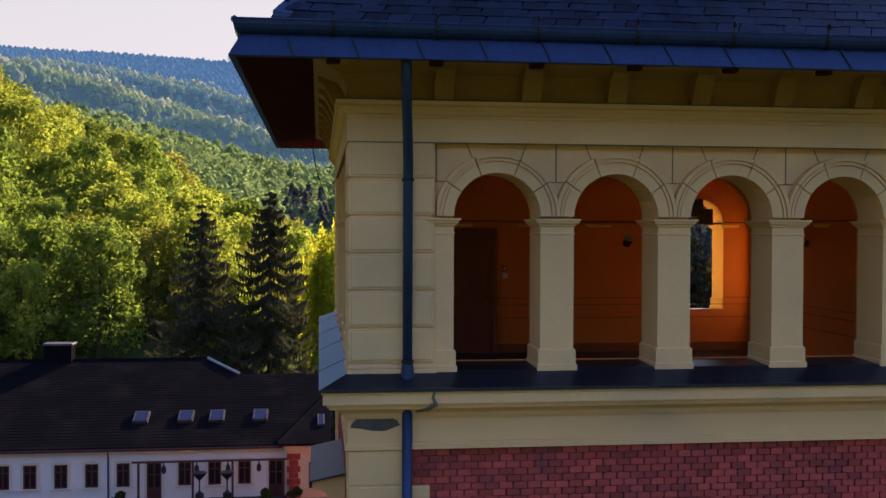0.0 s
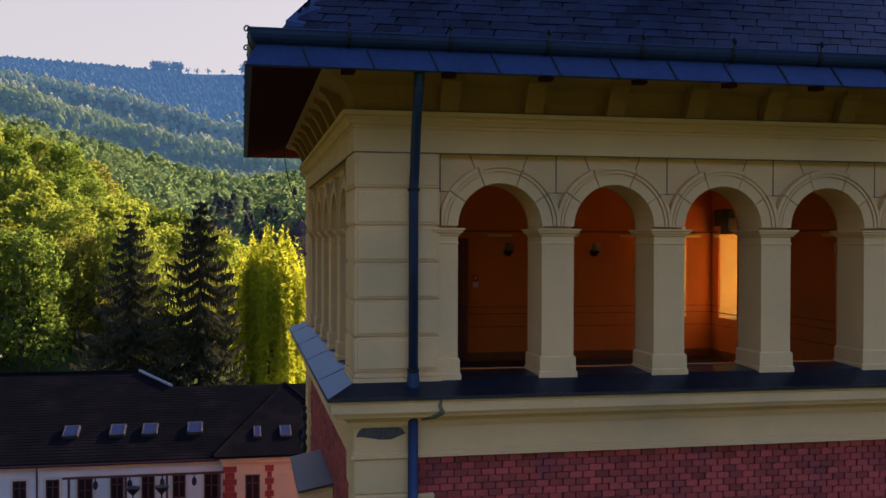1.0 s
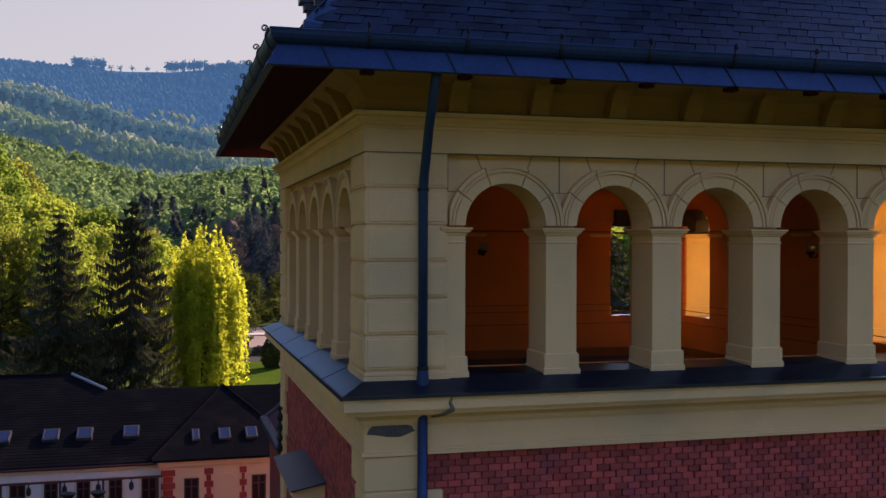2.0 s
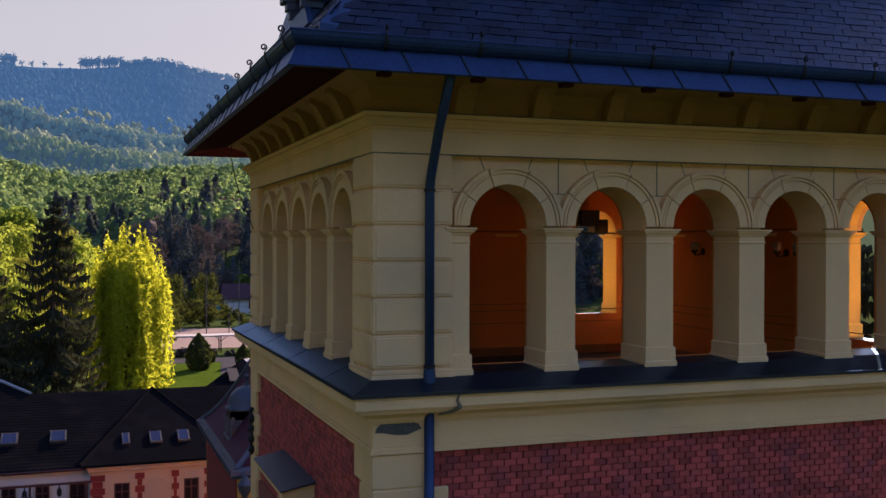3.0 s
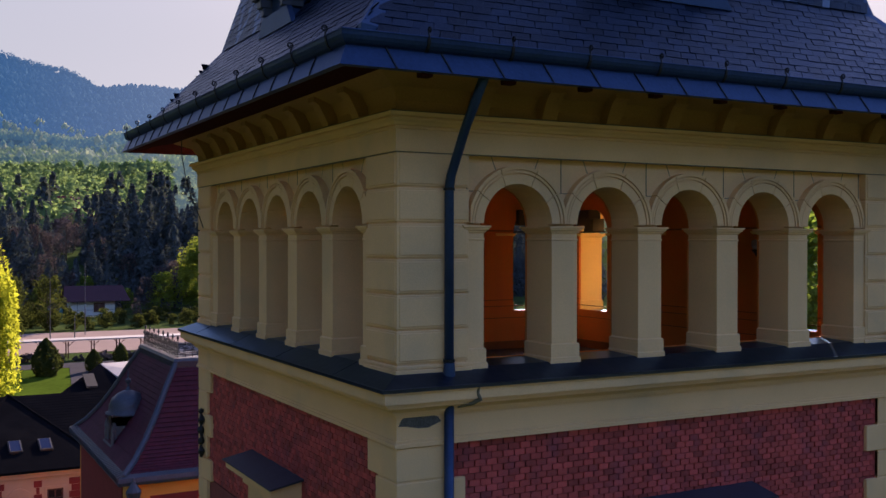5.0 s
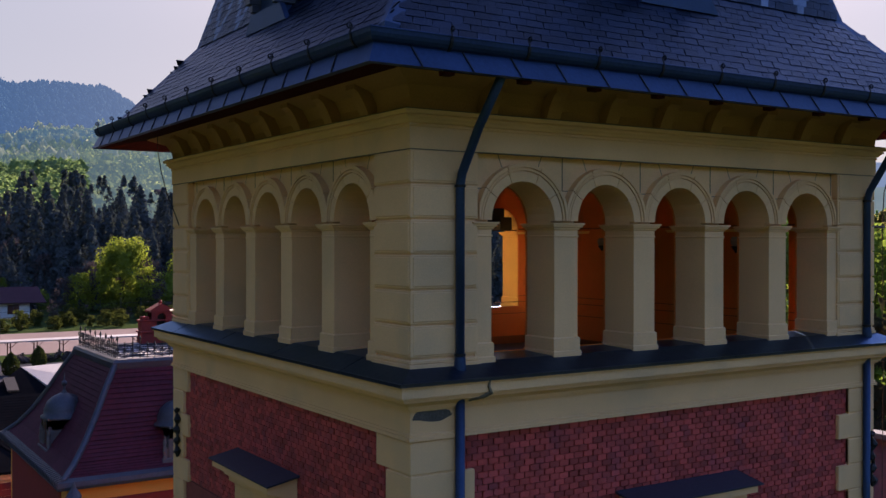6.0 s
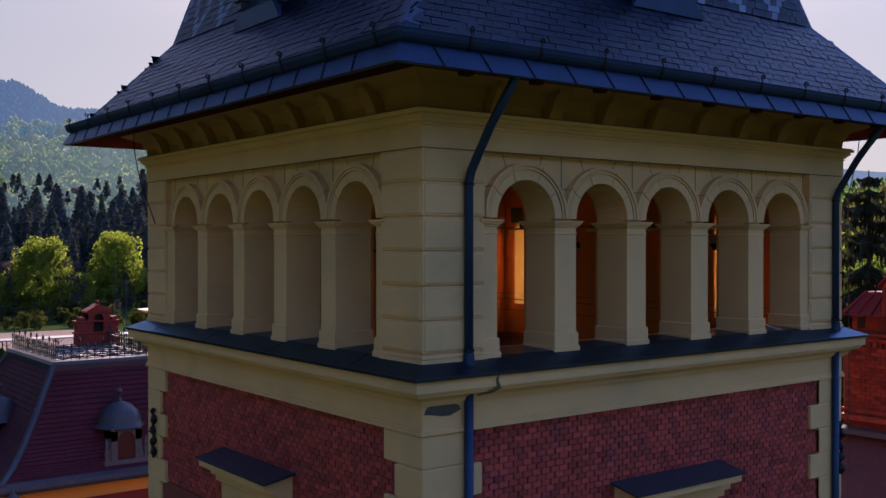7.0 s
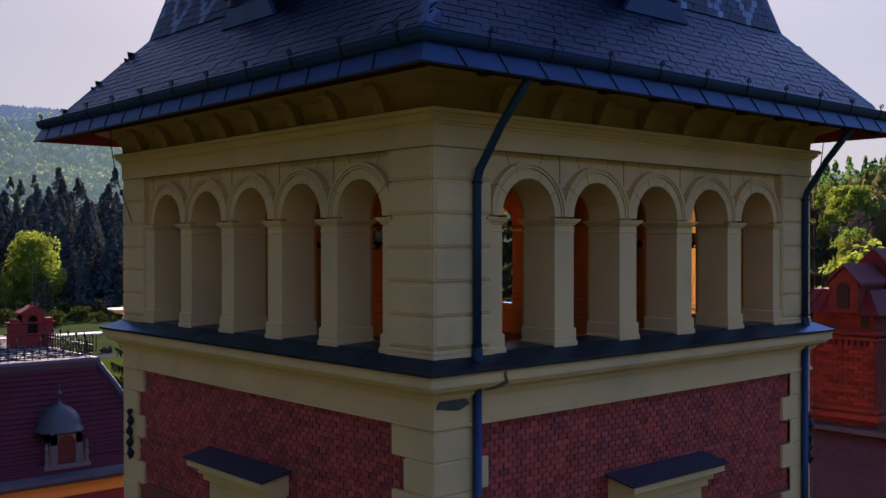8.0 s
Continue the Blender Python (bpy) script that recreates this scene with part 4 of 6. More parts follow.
def spruce_template(seed, h, w, material, dense=1.0):
    """A spruce: whorls of drooping boughs hung with curtains of twigs."""
    rng = np.random.default_rng(seed)
    v, f = [], []
    z = h * 0.06
    while z < h * 0.985:
        t = z / h
        reach = w * 0.5 * (1 - t) ** 0.78 * rng.uniform(0.85, 1.1) + 0.12
        for k in range(int((11 if t < 0.8 else 8) * dense) + 1):
            a = rng.uniform(0, 2 * math.pi)
            l = reach * rng.uniform(0.75, 1.08)
            ca, sa = math.cos(a), math.sin(a)
            m = max(3, int(l / 0.30))
            zj = z + rng.uniform(-0.15, 0.15)

            def pt(q, side, drop):
                s = l * q
                zz = zj - 0.30 * l * math.sin(min(q, 0.8) * 1.9) + 0.50 * l * max(0, q - 0.68) - drop
                return (s * ca - side * sa, s * sa + side * ca, zz)
            for i in range(m):
                q0, q1 = i / m, (i + 1.0) / m
                wd = 0.08 + 0.10 * l * math.sin(math.pi * min(1, 0.15 + q0 * 0.8))
                for side in (-1, 1):
                    b = len(v)
                    dr = rng.uniform(0.10, 0.30)
                    v += [pt(q0, 0, 0), pt(q1, 0, 0), pt(q1, side * wd, dr), pt(q0 + 0.06, side * wd * 0.8, dr * rng.uniform(0.6, 1.3))]
                    f.append((b, b + 1, b + 2, b + 3))
                    # hanging twigs
                    b = len(v)
                    hang = rng.uniform(0.3, 0.9) * min(1, 0.35 + l / 3)
                    o = side * wd * rng.uniform(0.2, 0.9)
                    v += [pt(q0, o, 0.05), pt(q1, o, 0.05), pt(q1 - 0.4 / m, o, hang), pt(q0 + 0.25 / m, o * 1.1, hang * rng.uniform(0.5, 1.1))]
                    f.append((b, b + 1, b + 2, b + 3))
        z += h * 0.050 * rng.uniform(0.8, 1.25) * (1.0 if t < 0.75 else 0.65)
    me = bpy.data.meshes.new("crown")
    me.from_pydata(v, [], f)
    me.materials.append(material)
    bm = nb()
    tube(bm, [(0, 0, -0.3), (0, 0, h * 0.5), (0, 0, h * 0.99)], [0.32, 0.2, 0.03], 7)
    return "spruce", mesh_of("trunk", bm, BARK), me


def plant(template, x, y, scale, turn, label, category="tree", group="", zs=1.0, z=None):
    name, tm, cm = template
    e = thing(name, Matrix.LocRotScale((x, y, ground_z(x, y) if z is None else z), Euler((0, 0, turn)), (scale, scale, scale * zs)), label, category, group)
    for nm, me in (("trunk", tm), ("crown", cm)):
        o = new(nm, me)
        o.parent = e
    return e


def conifer_template(seed, h, w, n, material):
    """A conifer across the valley: tiers of boughs with a ragged edge."""
    rng = np.random.default_rng(seed)
    t = rng.uniform(0.04, 1, n) ** 1.25
    tier = (t * 17 + rng.normal(0, 0.12, n)) % 1.0
    a = rng.uniform(0, 2 * math.pi, n)
    side = 1 + 0.16 * np.sin(3 * a + seed) + 0.12 * np.sin(7 * a + 9 * t)
    rad = w * 0.5 * (1.03 - t) ** 0.85 * (1.05 - 0.5 * tier) * side * np.sqrt(rng.uniform(0.35, 1, n))
    p = np.stack([rad * np.cos(a), rad * np.sin(a), t * h - 0.12 * rad], 1)
    d = np.stack([np.cos(a), np.sin(a), np.full(n, 0.55)], 1)
    v, f = quads(p, 0.50 * (1.15 - 0.6 * t), rng, 0, 1.2, d, 0.4)
    me = bpy.data.meshes.new("crown")
    me.from_pydata(v.tolist(), [], f.tolist())
    me.materials.append(material)
    bm = nb()
    tube(bm, [(0, 0, -0.3), (0, 0, h * 0.5), (0, 0, h * 0.99)], [0.3, 0.2, 0.03], 6)
    return "conifer", mesh_of("trunk", bm, BARK), me


FINE_Y = [tree_template("broadleaf_tree", 11 + i, 17, 11 + i, 7500, 0.165, LEAF_YELLOW, 130 + 8 * i, 0.06) for i in range(2)]
FINE_G = [tree_template("broadleaf_tree", 21 + i, 17, 12, 7500, 0.165, LEAF_GREEN, 130, 0.06) for i in range(2)]
FINE_O = [tree_template("budding_tree", 31 + i, 16, 10, 7500, 0.13, LEAF_OLIVE, 110, 0.06) for i in range(2)]
ROUND_Y = [tree_template("broadleaf_tree", 71 + i, 17, 13.5, 9500, 0.20, LEAF_YELLOW, 190, 0.02, 0.4, 0.2) for i in range(2)]
BROAD_Y = [tree_template("broadleaf_tree", 11 + i, 17, 11 + i, 3600, 0.24, LEAF_YELLOW, 110 + 8 * i, 0.08) for i in range(3)]
BROAD_G = [tree_template("broadleaf_tree", 21 + i, 17, 12, 3400, 0.24, LEAF_GREEN, 110, 0.08) for i in range(2)]
BROAD_O = [tree_template("budding_tree", 31 + i, 16, 10, 3000, 0.20, LEAF_OLIVE, 100, 0.1) for i in range(2)]
BROAD_D = [tree_template("broadleaf_tree", 27 + i, 16, 12, 3400, 0.2, LEAF_DARK, 100, 0.05) for i in range(2)]
SHRUB_D = tree_template("shrub", 29, 14, 15, 900, 0.55, LEAF_DARK, 40, 0.0)
BARE = [tree_template("bare_tree", 41 + i, 15, 9, 1500, 0.17, LEAF_BARE, 70, 0.12) for i in range(2)]
SPRUCE = [spruce_template(51 + i, 20, 16.0, NEEDLE) for i in range(2)]
SPRUCE_FAR = [conifer_template(61 + i, 20, 12.5 + i, 1300, NEEDLE_HAZED) for i in range(3)] + [conifer_template(66, 18, 7.0, 1100, NEEDLE_GREEN)]

rng = random.Random(3)
L_Y, L_G = "broadleaf tree in bright yellow-green spring leaf", "broadleaf tree in mid-green spring leaf"
L_O, L_B = "budding tree with olive-brown young leaves", "bare grey-brown tree with fine twigs"
L_D = "round dark olive-green tree beside the sports ground"
L_S = "tall dark green spruce with drooping boughs"
plant(SPRUCE[0], -12.6, 112, 1.0, 0.4, L_S, group="spruces behind the annex", zs=1.05)
plant(SPRUCE[1], -5.3, 111, 1.0, 2.0, L_S, group="spruces behind the annex", zs=1.14)

# the wooded slope
spots = []
for _ in range(4000):
    az, r = rng.uniform(-24, 3.5), rng.uniform(118, 260)
    if az > -3 and r < 150:
        continue
    x, y = r * math.sin(radians(az)), r * math.cos(radians(az))
    if all((x - a) ** 2 + (y - b) ** 2 > (5.2 + r * 0.013) ** 2 for a, b in spots) and not (-21 < x < 3 and y < 127):
        spots.append((x, y))
for x, y in spots[:140]:
    k = rng.random()
    fine = math.hypot(x, y) < 150
    ty, tg, to = (FINE_Y, FINE_G, FINE_O) if fine else (BROAD_Y, BROAD_G, BROAD_O)
    t, lab = (rng.choice(ty), L_Y) if k < 0.48 else (rng.choice(tg), L_G) if k < 0.88 else (rng.choice(to), L_O)
    size, turn = rng.uniform(0.72, 1.08), rng.uniform(0, 6.28)
    if x < 5:
        plant(t, x, y, size, turn, lab, group="trees on the wooded slope")

# weeping willow: long hanging strands
wr = np.random.default_rng(77)
pts = []
for k in range(1050):
    a, q = wr.uniform(0, 6.283), wr.uniform(0.05, 1) ** 0.5
    rad = 4.3 * q * (1 + 0.20 * math.sin(3 * a + 1) + 0.08 * math.sin(8 * a))
    top = (20.0 - 5.5 * q ** 2.4) * wr.uniform(0.12, 1.0) ** 0.8 + wr.uniform(-0.4, 0.4)
    ln = wr.uniform(3.0, 7.0)
    m = int(ln / 0.22)
    s = np.linspace(0, ln, m)
    lean = 1 + 0.12 * np.sqrt(s / 6)
    pts.append(np.stack([rad * math.cos(a) * lean + wr.normal(0, 0.09, m), rad * math.sin(a) * lean + wr.normal(0, 0.09, m), np.maximum(top - s, 0.5)], 1))
v, f = quads(np.concatenate(pts), 0.125, wr, 0.0, 2.6)
wm = bpy.data.meshes.new("crown")
wm.from_pydata(v.tolist(), [], f.tolist())
wm.materials.append(LEAF_WILLOW)
plant(("weeping_willow", trunk_mesh(wr, 15, 7, 0.5, 0), wm), 2.6, 126, 1.0, 0.3, "tall weeping willow in bright yellow spring leaf")

# trees round the sports ground and before the hills
for x, y, t, s, lab in (
    (9.5, 172, BROAD_D[0], 0.62, L_D), (22, 218, BROAD_D[1], 0.72, L_D), (16, 230, BROAD_D[0], 0.7, L_D),
    (87, 268, ROUND_Y[0], 1.20, L_Y), (121, 262, ROUND_Y[1], 1.25, L_Y), (106, 280, SPRUCE_FAR[0], 1.05, L_S),
    (100, 272, BARE[0], 0.9, L_B), (55, 262, BROAD_Y[2], 0.62, L_Y), (76, 262, BROAD_Y[1], 0.60, L_Y), (44, 285, BROAD_Y[0], 0.45, L_Y),
    (65, 259, ROUND_Y[1], 1.15, L_Y), (70.5, 256, BARE[0], 0.95, L_B), (59, 266, BARE[1], 0.9, L_B), (133, 268, BROAD_Y[2], 0.62, L_Y), (139, 262, BROAD_G[0], 0.6, L_G), (66, 300, BARE[1], 1.0, L_B), (30, 285, BARE[0], 0.95, L_B),
):
    plant(t, x, y, s, x * 1.7, lab, group="trees beside the sports ground")
for i in range(250):
    az, r = rng.uniform(0, 36), rng.uniform(278, 430)
    x, y = r * math.sin(radians(az)), r * math.cos(radians(az))
    k = rng.random() * (1.0 if az < 11 else 0.82)
    grow = 1.0 if az < 11 else 1.3
    if k < 0.56:
        plant(rng.choice(SPRUCE_FAR[:3]) if k < 0.50 else SPRUCE_FAR[3], x, y, grow * rng.uniform(0.45, 0.92), rng.uniform(0, 6), L_S, group="dark trees across the valley")
    elif k < 0.90:
        plant(rng.choice(BARE), x, y, rng.uniform(0.6, 0.95), rng.uniform(0, 6), L_B, group="dark trees across the valley")
    else:
        plant(rng.choice(BROAD_G + BROAD_O + BROAD_Y[:1]), x, y, rng.uniform(0.6, 1.0), rng.uniform(0, 6), L_G, group="dark trees across the valley")
for i in range(70):
    az, r = rng.uniform(9, 28), rng.uniform(288, 380)
    plant(SPRUCE_FAR[i % 3], r * math.sin(radians(az)), r * math.cos(radians(az)), rng.uniform(0.85, 1.35), i, L_S, group="dark trees across the valley")
for i in range(44):
    plant(SHRUB_D, 7 + i * 2.2 + rng.uniform(-0.6, 0.6), rng.uniform(215, 232), rng.uniform(0.16, 0.26), i, "low dark shrub behind the court fence", "shrub", "shrubs behind the court")
for i in range(40):
    x = 9 + i * 2.9 + rng.uniform(-1, 1)
    if not 30 < x < 44:
        plant(SHRUB_D if i % 3 else BARE[i % 2], x, rng.uniform(237, 247), rng.uniform(0.2, 0.36), i, "low dark shrub behind the court fence", "shrub", "shrubs behind the court")
for i in range(46):
    x, y = 8 + i * 2.6 + rng.uniform(-1.5, 1.5), rng.uniform(262, 284)
    k = rng.random()
    t, lab, sc = (SPRUCE_FAR[i % 3], L_S, 0.5) if k < 0.4 else (BARE[i % 2], L_B, 0.62) if k < 0.85 else (BROAD_G[i % 2], L_G, 0.42)
    plant(t, x, y, sc * rng.uniform(0.7, 1.3), i, lab, group="thicket behind the cottage")
for i in range(60):
    az, r = rng.uniform(54, 70), rng.uniform(175, 350)
    x, y = r * math.sin(radians(az)), r * math.cos(radians(az))
    k = rng.random()
    t, lab = (rng.choice(BARE), L_B) if k < 0.35 else (rng.choice(BROAD_O), L_O) if k < 0.6 else (rng.choice(BROAD_Y), L_Y) if k < 0.75 else (rng.choice(BROAD_G), L_G) if k < 0.9 else (SPRUCE_FAR[0], L_S)
    plant(t, x, y, rng.uniform(0.6, 0.95), rng.uniform(0, 6), lab, group="trees above the east wing")
for x, y, t, s, lab in ((47.4, 32.4, SPRUCE[0], 1.1, L_S), (36.5, 44.5, SPRUCE[1], 1.0, L_S), (30, 78, SPRUCE[1], 0.9, L_S), (36, 82, SPRUCE[0], 0.95, L_S), (48, 60, SPRUCE[0], 0.95, L_S), (50, 50, FINE_Y[1], 0.95, L_Y), (57, 53, FINE_G[0], 1.25, L_G), (63, 47, FINE_G[0], 1.15, L_G), (42, 68, BARE[0], 0.9, L_B), (56.2, 31.2, FINE_Y[0], 1.05, L_Y)):
    plant(t, x, y, s, x, lab, group="trees behind the tower")

# far woods: crowns too many to count
def far_woods(name, az0, az1, r0, r1, count, per, size, material, label, seed, conifer=0.0, gap=None):
    rr = np.random.default_rng(seed)
    vs, fs, k = [], [], 0
    seg, rings = (6, ((0.92, -0.25), (0.97, 0.38), (0.50, 0.88), (0.02, 1.0))) if per > 10 else (5, ((0.95, -0.15), (0.88, 0.5), (0.10, 1.0)))
    df = np.array([[i * seg + j, i * seg + (j + 1) % seg, (i + 1) * seg + (j + 1) % seg, (i + 1) * seg + j] for i in range(len(rings) - 1) for j in range(seg)])
    for _ in range(count):
        az, r = rr.uniform(az0, az1), math.sqrt(rr.uniform(r0 * r0, r1 * r1))
        x, y = r * math.sin(radians(az)), r * math.cos(radians(az))
        h = size * rr.uniform(0.6, 1.35)
        cone = rr.uniform() < conifer
        if gap and gap[0] < az < gap[1] and r > gap[2]:
            continue
        base = np.array([x, y, ground_z(x, y) + 0.15 * h])
        if not cone:
            # a lumpy rounded crown under the outer leaves
            ang = np.arange(seg) * 2 * math.pi / seg + rr.uniform(0, 6)
            wide = rr.uniform(0.48, 0.66)
            dv = np.concatenate([np.stack([np.cos(ang) * q * wide, np.sin(ang) * q * wide, np.full(seg, zz)], 1) * rr.uniform(0.75, 1.12, (seg, 1)) for q, zz in rings]) * h * (0.86 if per > 10 else 1.0) + base
            vs.append(dv)
            fs.append(df + k)
            k += len(dv)
        if not per:
            continue
        p = rr.normal(size=(per, 3))
        p /= np.linalg.norm(p, axis=1)[:, None]
        p[:, 2] = np.abs(p[:, 2])
        if cone:
            t = rr.uniform(0, 1, per)
            d = p * np.array([1, 1, 0.3]) + np.array([0, 0, 0.3])
            p = np.stack([p[:, 0] * (1 - t) * 0.5, p[:, 1] * (1 - t) * 0.5, t * 1.5], 1)
        else:
            d = p.copy()
            p *= rr.uniform(0.78, 1.08, per)[:, None]
            p[:, :2] *= 0.60
        v, f = quads(p * h + base, h * (0.062 if per > 100 else 0.036 if per > 70 and not cone else 0.10 if cone else 0.058 if per > 10 else 0.095), rr, 0.0, 1.0, d, 0.4)
        vs.append(v)
        fs.append(f + k)
        k += len(v)
    ob = from_arrays(name, np.concatenate(vs).tolist(), np.concatenate(fs).tolist(), material)
    for p in ob.data.polygons:
        p.use_smooth = True
    tagged(ob, label, "forest", kind="stuff")


far_woods("hill_forest", -14, 13, 436, 900, 3300, 34, 9.5, FOREST_GREEN, "sunlit spring forest covering the lower hills", 5)
far_woods("conifer_wood", -2, 30, 430, 600, 110, 90, 10, NEEDLE_HAZED, "dark conifers scattered on the lower hills", 8, 1.0)
far_woods("bare_wood", -2, 30, 420, 600, 120, 50, 9, LEAF_BARE, "bare grey-brown trees on the lower hills", 18)
far_woods("hill_forest", 13, 30, 440, 900, 2000, 14, 9, FOREST_HAZE, "spring forest low on the hills towards the sun, paled with painted haze", 19)
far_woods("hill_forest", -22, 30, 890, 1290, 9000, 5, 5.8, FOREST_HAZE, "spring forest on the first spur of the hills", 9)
far_woods("hill_forest", -22, 30, 1270, 1600, 8500, 4, 6.2, FOREST_UPPER_HAZE, "spring forest on the second spur of the hills", 10)
far_woods("bare_wood", -22, 30, 950, 1700, 700, 6, 10, FOREST_PALE_HAZE, "pale budding trees scattered on the spurs, with haze painted in", 12)
far_woods("distant_forest", -24, 30, 1590, 2330, 11000, 0, 8, FOREST_BLUE_HAZE, "forest on the far mountain with blue-green haze painted in", 6, 0.0, (-3.4, 1.9, 2200))
far_woods("hill_forest", 54, 69, 290, 760, 900, 84, 7.5, FOREST_OLIVE, "budding brown-olive forest on the eastern hill", 7, 0.1)
far_woods("conifer_wood", 54, 69, 400, 620, 400, 110, 8, CONIFER_GREEN, "green conifers on top of the eastern hill", 17, 0.95)

# tall trees left standing along the cleared crest of the mountain
rs = np.random.default_rng(44)
vs, fs, k = [], [], 0
for az in list(rs.uniform(-5.0, -3.3, 44)) + [-3.0, -2.5, -1.9, -1.1] + list(rs.uniform(-0.2, 2.0, 70)) + list(rs.uniform(2.0, 9.0, 110)):
    r = rs.uniform(2262, 2298)
    x, y = r * math.sin(radians(az)), r * math.cos(radians(az))
    z, h = ground_z(x, y) - 1, rs.uniform(20, 27) * (0.6 if -3.2 < az < -0.5 else 0.7 if az > 2 else 1.0)
    ang = np.arange(4) * math.pi / 2
    stem = np.concatenate([np.stack([x + 0.5 * np.cos(ang), y + 0.5 * np.sin(ang), np.full(4, zz)], 1) for zz in (z, z + h * 0.7)])
    vs.append(stem)
    fs.append(np.array([[j, (j + 1) % 4, 4 + (j + 1) % 4, 4 + j] for j in range(4)]) + k)
    k += 8
    p = rs.normal(size=(26, 3)) * np.array([2.6, 2.6, h * 0.16]) + np.array([x, y, z + h * 0.72])
    v, f = quads(p, 1.5, rs, 0.3)
    vs.append(v)
    fs.append(f + k)
    k += len(v)
crest_trees = from_arrays("crest_trees", np.concatenate(vs).tolist(), np.concatenate(fs).tolist(), FOREST_BLUE_HAZE)
tagged(crest_trees, "row of tall thin trees along the cleared mountain crest", "forest", kind="stuff")

# ---- annex: long white building with dark roof ----
EAVE_Y, EAVE_H, PITCH = 67.9, 3.5, 0.34


def roof_slab(name, pts, thick, material, parent, label=""):
    """A sloping roof plane from its corners, with thickness."""
    bm = nb()
    hi = [bm.verts.new(p) for p in pts]
    lo = [bm.verts.new((p[0], p[1], p[2] - thick)) for p in pts]
    bm.faces.new(hi)
    bm.faces.new(lo[::-1])
    for i in range(len(pts)):
        j = (i + 1) % len(pts)
        bm.faces.new((hi[i], lo[i], lo[j], hi[j]))
    return part(name, bm, material, parent, label)


annex = thing("annex_building", None, "long low white annex with dark shingle roof", "building")
bm = nb()
box(bm, -48, -2.1, 68.4, 92, -0.3, 3.6)
part("wall", bm, WHITE, annex, "white plastered wall")
bm = nb()
box(bm, -2.1, 22, 68.4, 88, -0.3, 3.6)
part("wall", bm, WHITE, annex)
RA, RB = (80.5, 7.78), (77.9, 6.90)
roof_slab("roof", [(-49, EAVE_Y, EAVE_H), (22.5, EAVE_Y, EAVE_H), (22.5, *RB), (-6.0, *RB), (-8.5, *RA), (-49, *RA)], 0.18, ANNEX_ROOF, annex, "dark brown shingle roof")
roof_slab("roof", [(-49, *RA), (-8.5, *RA), (-5.5, 88, 4.9), (-5.5, 93, 3.5), (-49, 93, 3.5)], 0.18, ANNEX_ROOF, annex)
roof_slab("roof", [(-6.0, *RB), (22.5, *RB), (22.5, 88.5, 3.3), (-6.0, 88.5, 3.3)], 0.18, ANNEX_ROOF, annex)
bm = nb()
tube(bm, [(-8.6, 80.5, 7.83), (-6.0, 77.9, 6.96)], 0.12, 6)
part("hip_edge", bm, PALEROOF, annex, "pale metal hip edge")
bm = nb()
tube(bm, [(-49, 80.5, 7.8), (-8.5, 80.5, 7.8)], 0.09, 6)
part("ridge", bm, ANNEX_ROOF, annex)
# shingle courses as low ribs
for i in range(32):
    y = EAVE_Y + 0.15 + i * 0.375
    z = EAVE_H + PITCH * (y - EAVE_Y)
    bm = nb()
    x1 = 22.4 if y < 77.8 else -6.0 - (y - 77.9) * 0.96
    prism(bm, [(y - 0.02, z - 0.01), (y - 0.02, z + 0.012), (y + 0.36, z + 0.130), (y + 0.36, z + 0.11)], "x", -48.9, x1)
    part("shingle_course", bm, ANNEX_ROOF, annex)
bm = nb()
tube(bm, [(-49, EAVE_Y - 0.06, 3.42), (-2.4, EAVE_Y - 0.06, 3.42)], 0.075, 6)
part("gutter", bm, WINFRAME, annex, "dark brown gutter")
bm = nb()
box(bm, -48, -2.1, 68.28, 68.4, 3.0, 3.4)
part("cornice", bm, PALE, annex, "pale eave cornice")
for x, w in ((-19.8, 2.0), (-25.3, 1.6)):
    bm = nb()
    box(bm, x - w / 2, x + w / 2, 80.0, 81.2, 7.2, 8.95)
    c = part("chimney", bm, ANNEX_ROOF, annex, "dark chimney with pale cap")
    bm = nb()
    box(bm, x - w / 2 - 0.12, x + w / 2 + 0.12, 79.9, 81.3, 8.95, 9.12, 0.03)
    part("cap", bm, ZINC, c)
for x in (-12.18, -9.17, -7.05, -4.06, -30, -34):
    bm = nb()
    y0, y1 = 70.95, 72.35
    za, zb = EAVE_H + PITCH * (y0 - EAVE_Y), EAVE_H + PITCH * (y1 - EAVE_Y)
    prism(bm, [(y0, za), (y0, za + 0.185), (y1, zb + 0.185), (y1, zb)], "x", x - 0.52, x + 0.52)
    s = part("skylight", bm, IRON, annex, "roof window with reflected sky painted blue on its glass")
    bm = nb()
    prism(bm, [(y0 + 0.12, za + 0.15), (y0 + 0.12, za + 0.237), (y1 - 0.12, zb + 0.155), (y1 - 0.12, zb + 0.10)], "x", x - 0.42, x + 0.42)
    part("pane", bm, SKY_BLUE_GLASS, s)
    for sx in (-1, 1):
        bm = nb()
        prism(bm, [(y0 + 0.10, za + 0.15), (y0 + 0.10, za + 0.255), (y1 - 0.10, zb + 0.175), (y1 - 0.10, zb + 0.10)], "x", x + sx * 0.44 - 0.022, x + sx * 0.44 + 0.022)
        part("glazing_bead", bm, ZINC, s, "grey metal edge strip")


